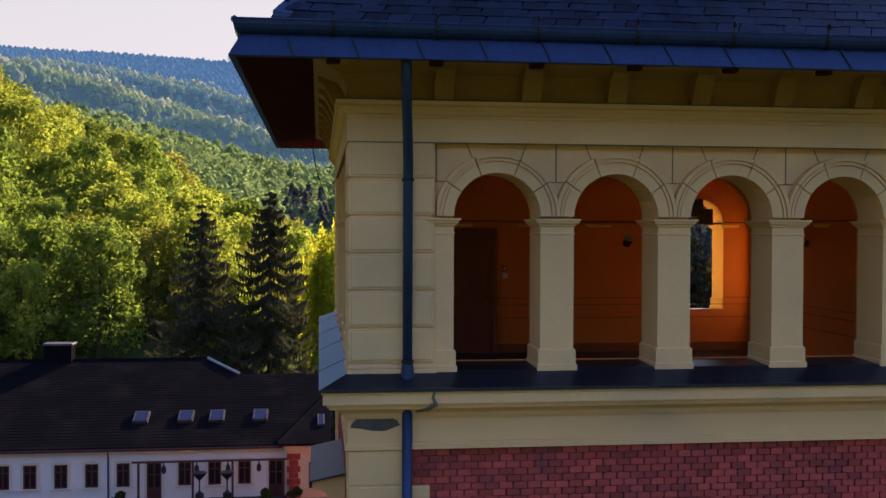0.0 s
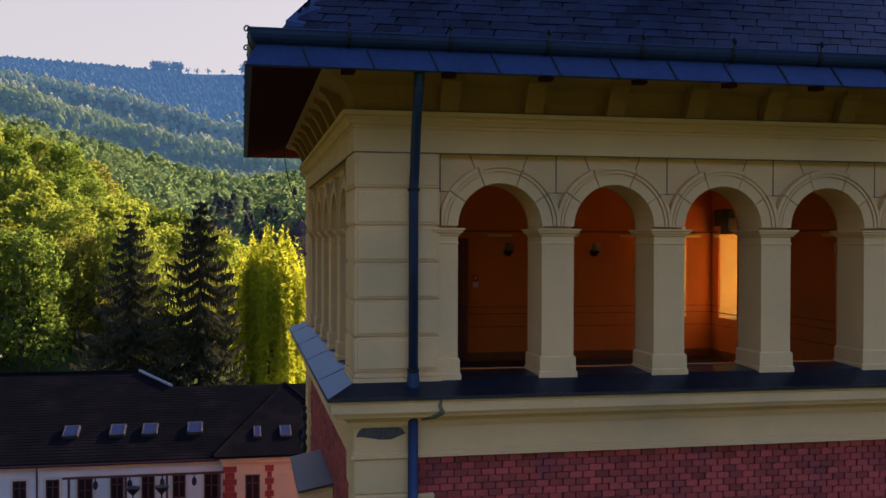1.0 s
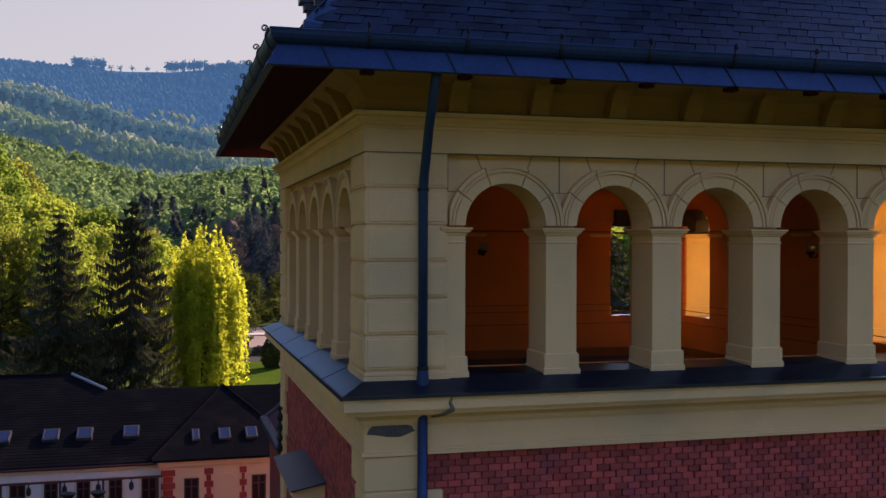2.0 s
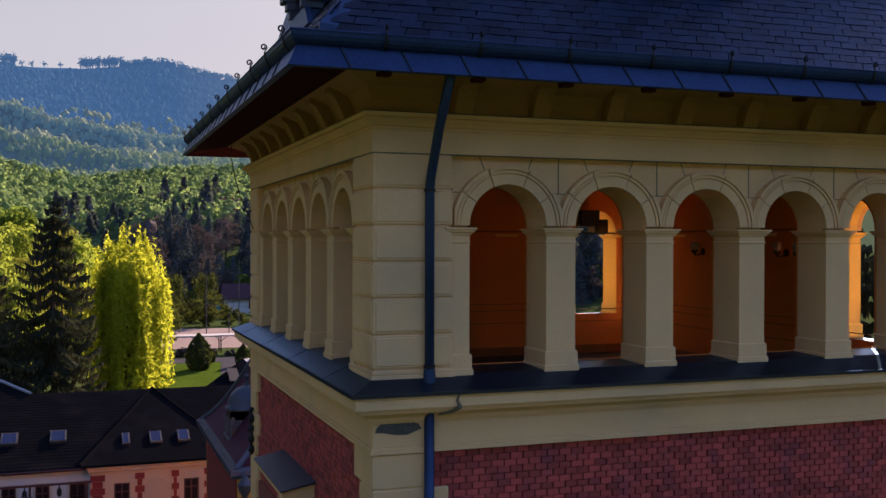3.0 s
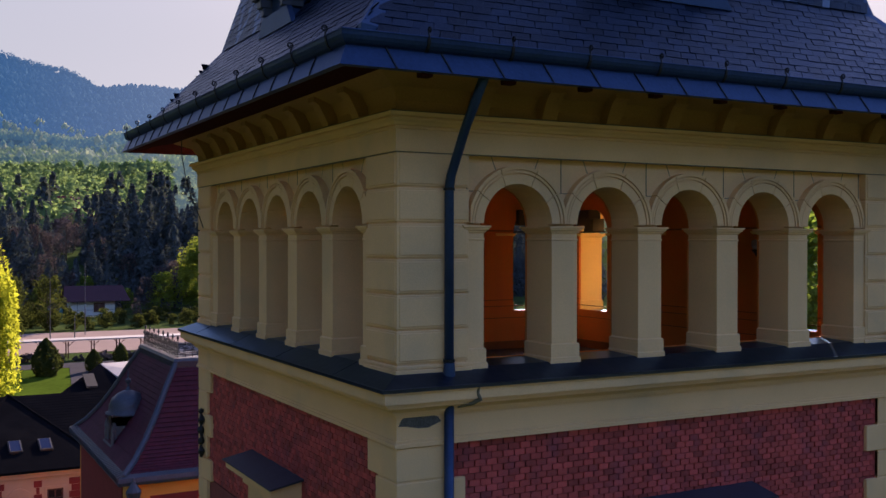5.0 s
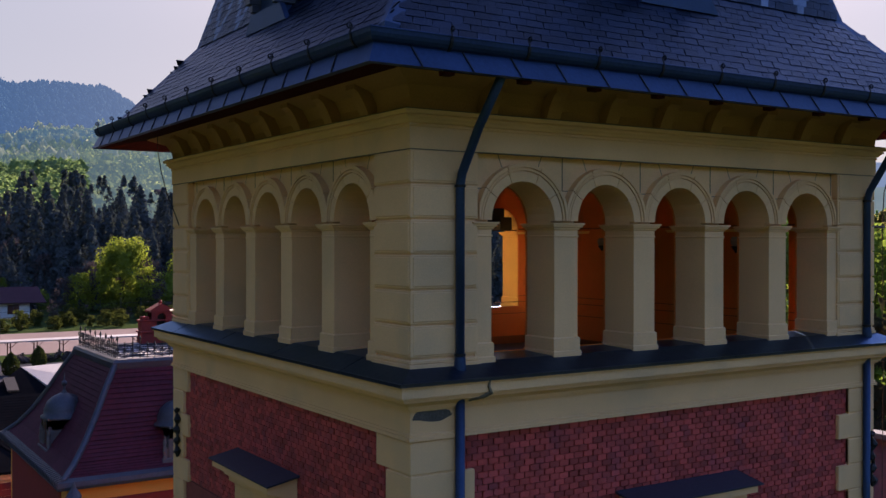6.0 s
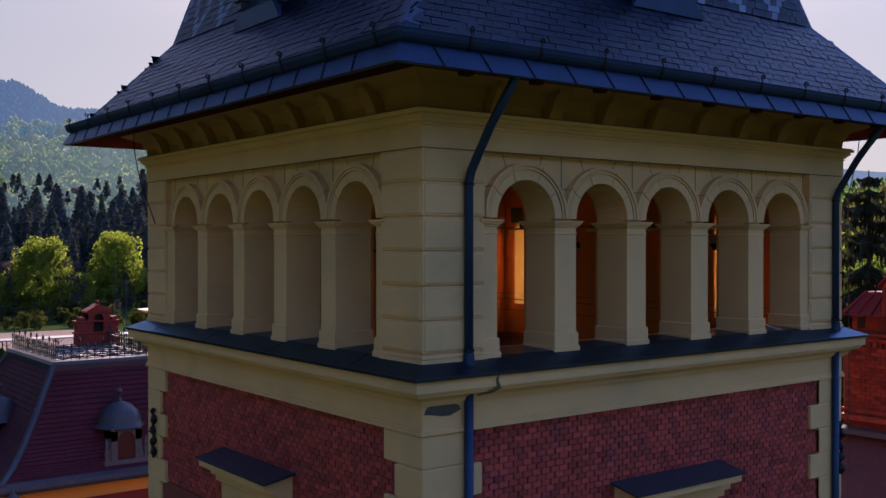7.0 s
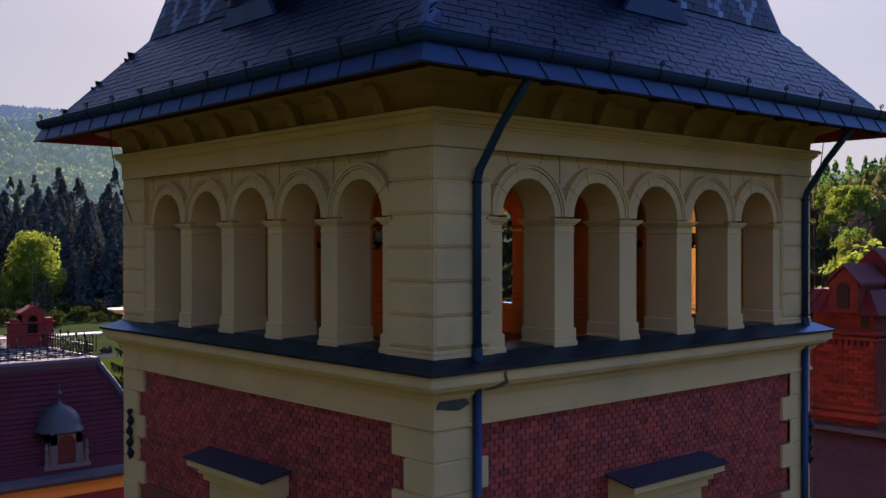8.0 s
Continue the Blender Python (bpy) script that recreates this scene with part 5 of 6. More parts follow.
def wall_window(parent, x, y, z0, z1, w, surround, door=False):
    """A window or door with surround, frame, glazing bars and panes, on a wall facing the yard."""
    bm = nb()
    g = 0.16
    for a, b, c, d in ((x - w / 2 - g, x - w / 2, z0, z1 + g), (x + w / 2, x + w / 2 + g, z0, z1 + g), (x - w / 2, x + w / 2, z1, z1 + g)):
        box(bm, a, b, y - 0.07, y + 0.02, c, d)
    if not door:
        box(bm, x - w / 2 - g - 0.08, x + w / 2 + g + 0.08, y - 0.16, y + 0.02, z0 - 0.12, z0)
    win = part("door" if door else "window", bm, surround, parent)
    bm = nb()
    for a, b, c, d in ((x - w / 2, x - w / 2 + 0.09, z0, z1), (x + w / 2 - 0.09, x + w / 2, z0, z1), (x - 0.045, x + 0.045, z0, z1), (x - w / 2, x + w / 2, z1 - 0.09, z1), (x - w / 2, x + w / 2, z0, z0 + (0.8 if door else 0.09)), (x - w / 2, x + w / 2, z0 + (z1 - z0) * 0.66, z0 + (z1 - z0) * 0.66 + 0.06)):
        box(bm, a, b, y - 0.045, y + 0.01, c, d)
    part("frame", bm, WINFRAME, win, "dark red-brown timber frame")
    bm = nb()
    box(bm, x - w / 2, x + w / 2, y - 0.02, y + 0.01, z0, z1)
    part("pane", bm, GLASS, win)


for x in (-28.3, -26.3, -24.35, -22.35, -20.4, -18.7, -16.75, -14.8, -12.8, -8.83, -6.88, -4.92):
    wall_window(annex, x, 68.4, 0.88, 2.44, 0.84, PALE)
for x in (-10.81, -2.85):
    wall_window(annex, x, 68.4, 0.0, 2.44, 0.95, PALE, True)
for x in (-21.5, -13.75):
    bm = nb()
    tube(bm, [(x, 68.32, 0), (x, 68.32, 3.4)], 0.06, 6)
    part("downpipe", bm, WINFRAME, annex)

# projecting salmon bay with raised roof
bay_w = part("bay", nb(), SALMON, annex, "salmon bay with red brick trim")
bm = nb()
box(bm, -2.1, 6.6, 67.5, 69, -0.3, 3.75)
part("bay_wall", bm, SALMON, bay_w)
bm = nb()
box(bm, -2.25, 6.75, 67.25, 67.5, 3.25, 3.5, 0.03)
box(bm, -2.35, 6.85, 67.1, 67.5, 3.5, 3.7, 0.03)
part("bay_cornice", bm, SALMON, bay_w)
roof_slab("bay_roof", [(-2.6, 67.0, 3.78), (7.2, 67.0, 3.78), (2.3, 77.6, 6.98)], 0.16, ANNEX_ROOF, bay_w)
for a in ((-2.7, 67.1, 3.80), (7.3, 67.1, 3.80)):
    bm = nb()
    tube(bm, [a, (2.3, 77.7, 7.02)], 0.10, 6)
    part("valley_flashing", bm, ANNEX_ROOF, bay_w)
for x, w in ((0.15, 0.26), (2.05, 0.40), (3.85, 0.40)):
    bm = nb()
    y0, y1 = 69.3, 70.75
    za, zb = 3.78 + 0.302 * (y0 - 67.0), 3.78 + 0.302 * (y1 - 67.0)
    prism(bm, [(y0, za - 0.05), (y0, za + 0.13), (y1, zb + 0.13), (y1, zb - 0.05)], "x", x - w, x + w)
    sk = part("skylight", bm, IRON, bay_w, "roof window with reflected sky painted blue on its glass")
    bm = nb()
    prism(bm, [(y0 + 0.12, za + 0.10), (y0 + 0.12, za + 0.175), (y1 - 0.12, zb + 0.14), (y1 - 0.12, zb + 0.08)], "x", x - w + 0.09, x + w - 0.09)
    part("pane", bm, SKY_BLUE_GLASS, sk)
    for sx in (-1, 1):
        bm = nb()
        prism(bm, [(y0 + 0.10, za + 0.05), (y0 + 0.10, za + 0.19), (y1 - 0.10, zb + 0.155), (y1 - 0.10, zb + 0.05)], "x", x + sx * (w - 0.075) - 0.02, x + sx * (w - 0.075) + 0.02)
        part("glazing_bead", bm, ZINC, sk)
for x in (-0.18, 4.13):
    wall_window(bay_w, x, 67.5, 0.7, 2.45, 0.95, SALMON)
bm = nb()
arch_band(bm, 2.04, 1.9, 0.55, 0.75, 67.40, 67.52)
box(bm, 1.29, 1.49, 67.40, 67.52, 0.3, 1.9)
box(bm, 2.59, 2.79, 67.40, 67.52, 0.3, 1.9)
part("niche", bm, SALMON, bay_w, "blind arched niche")
for x0, x1 in ((-2.1, -1.2), (0.62, 1.2), (2.88, 3.35), (4.95, 6.6)):
    for i in range(7):
        z = 0.1 + i * 0.42
        d = 0.14 if i % 2 else 0.0
        bm = nb()
        box(bm, x0 + d, x1 - d, 67.46, 67.51, z, z + 0.40)
        part("brick_panel", bm, REDPAINT, bay_w, "red brick trim panel")

# timber porch before the annex
porch = thing("timber_porch", None, "dark red-brown timber porch frame beside the annex", "porch")
for x in (-11.6, -8.15, -5.6, -2.3):
    bm = nb()
    box(bm, x - 0.07, x + 0.07, 67.0, 67.14, 0, 2.70)
    part("post", bm, WINFRAME, porch)
bm = nb()
box(bm, -12.0, -2.0, 66.98, 67.16, 2.70, 2.82)
part("beam", bm, WINFRAME, porch)
for x in (-10.0, -7.9, -5.9, -3.9):
    bm = nb()
    lathe(bm, [(0.03, 2.72), (0.05, 2.5), (0.14, 2.42), (0.16, 2.15), (0.1, 2.0), (0.02, 1.95)], x, 67.1, 8)
    part("lantern", bm, IRON, porch, "black hanging lantern")


def street_lamp(x, y):
    e = thing("street_lamp", Matrix.Translation((x, y, 0)), "dark park lamp with bowl-shaped head", "lamp", "park lamps")
    bm = nb()
    lathe(bm, [(0.26, 0), (0.28, 0.9), (0.12, 1.0), (0.05, 1.1), (0.05, 1.75)], 0, 0, 10)
    part("post", bm, IRON, e)
    bm = nb()
    lathe(bm, [(0.05, 1.75), (0.25, 1.95), (0.46, 2.2), (0.46, 2.27), (0.1, 2.36)], 0, 0, 12)
    part("head", bm, IRON, e)
    return e


street_lamp(-7.6, 66.0)
street_lamp(-5.85, 66.0)
bush = tree_template("shrub", 91, 2.0, 1.6, 500, 0.12, LEAF_DARK, 14, 0.05, 0.3, 0.05)
for x in (-12.6, -3.4, -1.5):
    plant(bush, x, 66.3, 0.6, x, "small clipped shrub in the courtyard", "shrub", "courtyard shrubs")
bm = nb()
box(bm, -50, 24, 40, 68.3, -0.25, 0.03)
tagged(part("pavement", bm, PATHM), "grey paved courtyard before the annex", "pavement", kind="structure")

# ---- mansard pavilion ----
pav = thing("mansard_pavilion", None, "pavilion with red tiled mansard roof and iron cresting", "building")
PX0, PX1, PY0, PY1 = 3.0, 13.15, 40.8, 53.5


def pav_ring(bm, prof):
    rings = [[bm.verts.new(c) for c in ((PX0 + i, PY0 + i, z), (PX1 - i, PY0 + i, z), (PX1 - i, PY1 - i, z), (PX0 + i, PY1 - i, z))] for i, z in prof]
    for a, b in zip(rings, rings[1:]):
        for k in range(4):
            bm.faces.new((a[k], a[(k + 1) % 4], b[(k + 1) % 4], b[k]))
    return rings


SLOPE = [(0.25, 8.60), (0.75, 9.05), (1.3, 9.75), (1.85, 10.65), (2.4, 11.7), (2.95, 12.65)]
bm = nb()
pav_ring(bm, [(0.35, 8.4)] + SLOPE + [(3.2, 12.6)])
part("roof", bm, REDTILE, pav, "dark red tiled mansard slope")
for n_course in range(26):
    # tile courses as stepped ribs following the curve
    t = n_course / 26 * (len(SLOPE) - 1)
    k = int(t)
    (ia, za), (ib, zb) = SLOPE[k], SLOPE[k + 1]
    i0, z0 = ia + (ib - ia) * (t - k), za + (zb - za) * (t - k)
    dl = math.hypot(ib - ia, zb - za)
    nx, nz, tx, tz = -(zb - za) / dl, (ib - ia) / dl, (ib - ia) / dl, (zb - za) / dl
    bm = nb()
    pav_ring(bm, [(i0 + nx * 0.005, z0 + nz * 0.005), (i0 + nx * 0.045, z0 + nz * 0.045), (i0 + tx * 0.19 + nx * 0.01, z0 + tz * 0.19 + nz * 0.01)])
    part("tile_course", bm, REDTILE, pav)
bm = nb()
pav_ring(bm, [(0.45, 8.25), (0.02, 8.32), (-0.02, 8.45), (0.02, 8.62), (0.30, 8.72), (0.42, 8.60)])
part("eave_gutter", bm, ZINC, pav, "grey metal eave gutter")
for k in range(44):
    bm = nb()
    y = PY0 + 0.15 + k * 0.285
    prism(bm, [(0.0, 8.42), (-0.06, 8.47), (-0.03, 8.66), (0.30, 8.76), (0.30, 8.70), (0.04, 8.60)], "y", y, y + 0.10)
    ob = part("snow_guard", bm, ZINC, pav)
    ob.matrix_basis = Matrix.Translation((PX0, 0, 0))
bm = nb()
pav_ring(bm, [(2.82, 12.45), (2.78, 12.72), (2.85, 12.84), (3.1, 12.88), (3.3, 12.80)])
part("deck_edge", bm, ZINC, pav, "grey metal edge round the roof deck")
bm = nb()
box(bm, PX0 + 3.0, PX1 - 3.0, PY0 + 3.0, PY1 - 3.0, 12.5, 12.84)
part("roof_deck", bm, PALEROOF, pav, "pale sheet metal roof deck")
for i in range(-3, 8):
    # raised diagonal bars on the deck, standing in for lattice shadows
    for s in (1, -1):
        xa, xb = PX0 + 3.1, PX1 - 3.1
        ya = PY0 + 3.3 + i * 0.95
        yb = ya + s * (xb - xa) * 0.6
        lo, hi = PY0 + 3.1, PY1 - 3.1
        ts = [t for t in np.linspace(0, 1, 30) if lo < ya + (yb - ya) * t < hi]
        if len(ts) > 1:
            bm = nb()
            tube(bm, [(xa + (xb - xa) * t, ya + (yb - ya) * t, 12.86) for t in (ts[0], ts[-1])], 0.035, 4)
            part("shadow_bar", bm, ZINC, pav)
for cx, cy in ((0, 0), (1, 0), (0, 1), (1, 1)):
    bm = nb()
    tube(bm, [((PX0 + i - 0.02) if cx == 0 else (PX1 - i + 0.02), (PY0 + i - 0.02) if cy == 0 else (PY1 - i + 0.02), z + 0.05) for i, z in SLOPE], 0.13, 8)
    part("hip_cap", bm, ZINC, pav, "grey metal hip capping")
bm = nb()
box(bm, PX0 + 0.45, PX1 - 0.45, PY0 + 0.45, PY1 - 0.45, -0.3, 8.45)
part("wall", bm, YELLOW, pav, "orange-yellow plastered wall")
bm = nb()
box(bm, PX0 + 1.3, PX1 - 1.3, PY0 + 0.40, PY0 + 0.5, 5.0, 7.75)
part("wall_panel", bm, REDPAINT, pav, "red brick wall field")
bm = nb()
box(bm, PX0 + 0.40, PX0 + 0.5, PY0 + 1.5, PY1 - 1.0, 0.5, 8.1)
part("wall_panel", bm, REDPAINT, pav, "red brick wall field")
# iron cresting
CRX0, CRX1, CRY0, CRY1 = PX0 + 3.02, PX1 - 3.02, PY0 + 3.02, PY1 - 3.02


def crest(ax, ay, bx, by):
    n = int(math.hypot(bx - ax, by - ay) / 0.30)
    run = part("cresting", nb(), IRON, pav, "black wrought-iron roof cresting")
    for z in (12.98, 13.42):
        bm = nb()
        tube(bm, [(ax, ay, z), (bx, by, z)], 0.022, 5)
        part("rail", bm, IRON, run)
    for i in range(n + 1):
        x, y = ax + (bx - ax) * i / n, ay + (by - ay) * i / n
        tall = 0.98 if i % 3 == 0 else 0.72
        bm = nb()
        lathe(bm, [(0.022, 12.84), (0.022, 12.84 + tall - 0.2), (0.06, 12.84 + tall - 0.14), (0.012, 12.84 + tall)], x, y, 5)
        part("spike", bm, IRON, run)
        if i < n:
            bm = nb()
            dx, dy = (bx - ax) / n, (by - ay) / n
            tube(bm, [(x + dx * (0.5 + 0.38 * math.cos(a)), y + dy * (0.5 + 0.38 * math.cos(a)), 13.2 + 0.16 * math.sin(a)) for a in np.linspace(0, 6.28, 9)], 0.016, 4)
            part("scroll", bm, IRON, run)


crest(CRX0, CRY0, CRX1, CRY0)
crest(CRX0, CRY0, CRX0, CRY1)
crest(CRX1, CRY0, CRX1, CRY1)


def roof_dormer(m):
    """A small domed dormer; its face looks along -y at the origin."""
    e = part("dormer", nb(), ZINC, pav, "grey domed roof dormer with finial", m)
    def p(nm, bm, ma, lab="", sm=False):
        part(nm, bm, ma, e, lab, None, sm)
    bm = nb()
    box(bm, -0.92, 0.92, -0.18, 0.8, 0.0, 0.28, 0.02)
    p("base", bm, STONE)
    bm = nb()
    box(bm, -0.62, -0.36, -0.06, 1.3, 0.28, 1.45)
    p("jamb", bm, STONE)
    bm = nb()
    box(bm, 0.36, 0.62, -0.06, 1.3, 0.28, 1.45)
    p("jamb", bm, STONE)
    bm = nb()
    spandrel(bm, -0.62, 0.62, 1.05, 1.55, -0.06, 1.3, [0.0], 0.35)
    p("arch", bm, STONE)
    bm = nb()
    box(bm, -0.4, 0.4, 0.02, 0.1, 0.28, 1.45)
    p("shutter", bm, WINFRAME, "dark red shutter")
    bm = nb()
    box(bm, -0.5, 0.5, 0.1, 1.8, 0.2, 1.6)
    p("body", bm, ZINC)
    bm = nb()
    lathe(bm, [(0.98, 1.48), (0.98, 1.56), (0.86, 1.62), (0.84, 1.85), (0.72, 2.15), (0.48, 2.38), (0.2, 2.5), (0.05, 2.54)], 0, 0.75, 16)
    p("dome", bm, ZINC, "", True)
    bm = nb()
    lathe(bm, [(0.16, 2.48), (0.1, 2.58), (0.05, 2.66), (0.05, 2.8), (0.13, 2.9), (0.13, 2.98), (0.04, 3.06), (0.03, 3.2), (0.005, 3.45)], 0, 0.75, 8)
    p("finial", bm, ZINC)
    for s in (-1, 1):
        bm = nb()
        lathe(bm, [(0.09, 0.28), (0.06, 0.4), (0.09, 0.62), (0.05, 0.8), (0.08, 0.9), (0.01, 1.2)], s * 0.8, -0.05, 8)
        p("pinnacle", bm, STONE)
        bm = nb()
        prism(bm, [(s * 0.62, 0.28), (s * 0.78, 0.28), (s * 0.70, 0.5), (s * 0.66, 0.9), (s * 0.62, 1.2)], "y", 0.0, 0.12)
        p("scroll", bm, STONE)


roof_dormer(Matrix.Translation((8.07, 41.45, 8.72)))
roof_dormer(pose(3.75, 46.6, 8.72, 0, 0, -90))
# red gabled dormer on the far side of the deck
gable = part("gable_dormer", nb(), REDPAINT, pav, "red brick gabled dormer with arched opening", Matrix.Translation((0, 0, 12.7 * 0.17)) @ Matrix.Diagonal((1, 1, 0.83, 1)))
GX, GY = 9.75, 49.8
bm = nb()
box(bm, GX - 0.98, GX + 0.98, GY, GY + 0.7, 12.7, 13.52, 0.02)
part("base", bm, REDPAINT, gable)
for z, d in ((13.50, 0.07), (14.16, 0.06)):
    bm = nb()
    box(bm, GX - 0.98 - d, GX + 0.98 + d, GY - d, GY + 0.7 + d, z, z + 0.10, 0.02)
    part("band", bm, REDPAINT, gable)
for sx in (-1, 1):
    bm = nb()
    a, b = sorted((GX + sx * 0.24, GX + sx * 0.96))
    box(bm, a, b, GY + 0.02, GY + 0.66, 13.60, 14.16)
    part("shoulder", bm, REDPAINT, gable)
    bm = nb()
    a, b = sorted((GX + sx * 0.62, GX + sx * 0.94))
    box(bm, a, b, GY, GY + 0.5, 14.26, 14.46, 0.03)
    part("corner_block", bm, REDPAINT, gable)
    bm = nb()
    a, b = sorted((GX + sx * 0.22, GX + sx * 0.50))
    box(bm, a, b, GY - 0.03, GY + 0.6, 14.26, 14.62)
    part("jamb", bm, REDPAINT, gable)
bm = nb()
spandrel(bm, GX - 0.50, GX + 0.50, 14.40, 14.74, GY - 0.032, GY + 0.6, [GX], 0.22)
part("arch", bm, REDPAINT, gable)
bm = nb()
prism(bm, [(GX - 0.62, 14.70), (GX + 0.62, 14.70), (GX + 0.62, 14.80), (GX, 15.20), (GX - 0.62, 14.80)], "y", GY - 0.08, GY + 0.66)
part("pediment", bm, REDPAINT, gable)
bm = nb()
lathe(bm, [(0.12, 15.12), (0.07, 15.22), (0.10, 15.30), (0.02, 15.42)], GX, GY + 0.2, 8)
part("knob", bm, REDPAINT, gable)
# black sheet in place of the shaded depth of the arch
bm = nb()
box(bm, GX - 0.24, GX + 0.24, GY + 0.3, GY + 0.36, 13.60, 14.72)
part("opening", bm, SPEAKER, gable, "black sheet standing for the shade behind the arch")
# urn on the front corner
bm = nb()
lathe(bm, [(0.16, 7.2), (0.1, 7.5), (0.1, 7.7), (0.24, 7.95), (0.30, 8.2), (0.2, 8.35), (0.1, 8.5), (0.02, 8.75)], 3.48, 40.35, 10)
lathe(bm, [(0.2, 0), (0.2, 7.2)], 3.48, 40.35, 8)
part("corner_post", bm, ZINC, pav, "grey corner post with urn")

# ---- east wing with red brick chimney tower ----
east = thing("east_wing", None, "east wing with dark roof and red ridge tower", "building")
bm = nb()
box(bm, 13.5, 22, 4, 26, -0.3, 9.2)
part("wall", bm, BRK, east)
roof_slab("roof", [(12.6, 3.5, 9.0), (16.9, 3.5, 13.0), (16.9, 26.5, 13.0), (12.6, 26.5, 9.0)], 0.2, mat("dark_purple_roof", (0.075, 0.030, 0.034), 0.7, var=0.3, scale=1, fine=8, bump=0.3), east, "dark reddish roof slope")
roof_slab("roof", [(16.9, 3.5, 13.0), (22.5, 3.5, 8.8), (22.5, 26.5, 8.8), (16.9, 26.5, 13.0)], 0.2, REDTILE, east)
bm = nb()
prism(bm, [(16.62, 12.98), (16.66, 13.10), (17.1, 13.10), (17.1, 12.98)], "y", 3.5, 26.5)
part("ridge_coping", bm, ZINC, east, "dull metal ridge coping")
OLDBRICK = mat("weathered_ridge_brick", (0.24, 0.040, 0.026), 0.85, var=0.4, scale=4, fine=30, bump=0.3, per_object=0.8, dirt=((0.06, 0.025, 0.025), 0.6, 1.6))
REDMETAL = mat("red_metal_roof", (0.14, 0.016, 0.020), 0.75, 0.0, var=0.25, scale=1.5, bump=0.08)
bm = nb()
box(bm, 17.1, 19.2, 13.35, 15.6, 12.6, 15.35, 0.02)
rt = part("ridge_tower", bm, OLDBRICK, east, "weathered red brick ridge tower")
for z, d, h in ((13.25, 0.10, 0.14), (13.45, 0.05, 0.10), (15.22, 0.06, 0.09), (15.36, 0.12, 0.10)):
    bm = nb()
    box(bm, 17.1 - d, 19.2 + d, 13.35 - d, 15.6 + d, z, z + h, 0.015)
    part("string_course", bm, OLDBRICK, rt)
for i in range(14):
    bm = nb()
    box(bm, 17.0, 17.1, 13.4 + i * 0.16, 13.49 + i * 0.16, 15.10, 15.22)
    part("dentil", bm, OLDBRICK, rt)
# rows of brick on the side that faces the tower
for r in range(15):
    for i in range(8):
        bm = nb()
        y = 13.42 + i * 0.265 + (0.13 if r % 2 else 0)
        box(bm, 17.08, 17.12, y, min(y + 0.245, 15.55), 13.62 + r * 0.098, 13.62 + r * 0.098 + 0.082)
        part("brick", bm, OLDBRICK, rt)
bm = nb()
box(bm, 17.25, 19.05, 13.5, 15.45, 15.46, 15.9)
part("attic", bm, OLDBRICK, rt)
for y in (13.62, 15.1):
    bm = nb()
    box(bm, 17.22, 17.26, y, y + 0.2, 15.55, 15.82)
    part("attic_window", bm, SPEAKER, rt)
bm = nb()
ring0 = [(17.0, 13.25), (19.3, 13.25), (19.3, 15.7), (17.0, 15.7)]
ring1 = [(17.45, 13.7), (18.85, 13.7), (18.85, 15.25), (17.45, 15.25)]
lo, hi = [bm.verts.new((x, y, 15.86)) for x, y in ring0], [bm.verts.new((x, y, 16.45)) for x, y in ring1]
for i in range(4):
    bm.faces.new((lo[i], lo[(i + 1) % 4], hi[(i + 1) % 4], hi[i]))
bm.faces.new(hi)
bm.faces.new(lo[::-1])
part("attic_roof", bm, REDMETAL, rt, "red sheet metal roof")
for i in range(7):
    y = 13.42 + i * 0.35
    yt = 13.75 + i * 0.235
    bm = nb()
    tube(bm, [(16.99, y, 15.90), (17.44, yt, 16.47)], 0.022, 4)
    part("roof_seam", bm, REDMETAL, rt)
bm = nb()
prism(bm, [(13.78, 15.9), (14.52, 15.9), (14.52, 16.62), (14.15, 17.0), (13.78, 16.62)], "x", 16.98, 18.4)
part("gablet", bm, OLDBRICK, rt, "red brick gablet")
bm = nb()
prism(bm, [(13.68, 16.56), (14.15, 17.04), (14.62, 16.56), (14.62, 16.64), (14.15, 17.12), (13.68, 16.64)], "x", 16.93, 18.6)
part("gablet_roof", bm, REDMETAL, rt)
# black plates on the gablet paint the darkness of its opening
bm = nb()
arch_band(bm, 0, 16.48, 0.0, 0.17, -0.005, 0.02)
part("opening", bm, SPEAKER, rt, "", Matrix(((0, 1, 0, 16.97), (-1, 0, 0, 14.15), (0, 0, 1, 0), (0, 0, 0, 1))))
bm = nb()
box(bm, 16.965, 16.99, 13.98, 14.32, 16.02, 16.48)
part("opening", bm, SPEAKER, rt)
bm = nb()
prism(bm, [(13.75, 16.3), (14.5, 16.3), (14.5, 17.15), (14.12, 17.5), (13.75, 17.15)], "x", 18.5, 19.6)
part("gablet", bm, REDMETAL, rt, "red metal roof turret")

# small white dish behind the tower
dish = thing("satellite_dish", None, "small white dish on an arm behind the tower", "dish")
bm = nb()
lathe(bm, [(0.05, 0.0), (0.2, 0.03), (0.34, 0.10), (0.36, 0.13), (0.2, 0.10), (0.02, 0.09)], 0, 0, 16)
part("bowl", bm, WHITE, dish, "", Matrix.Translation((1.35, 20.6, 16.25)) @ Matrix.Diagonal((1.35, 1.35, 1, 1)))
bm = nb()
tube(bm, [(1.35, Y1 - 0.02, 15.7), (1.35, 20.4, 15.95), (1.35, 20.6, 16.27)], 0.035, 6)
part("arm", bm, ZINC, dish)

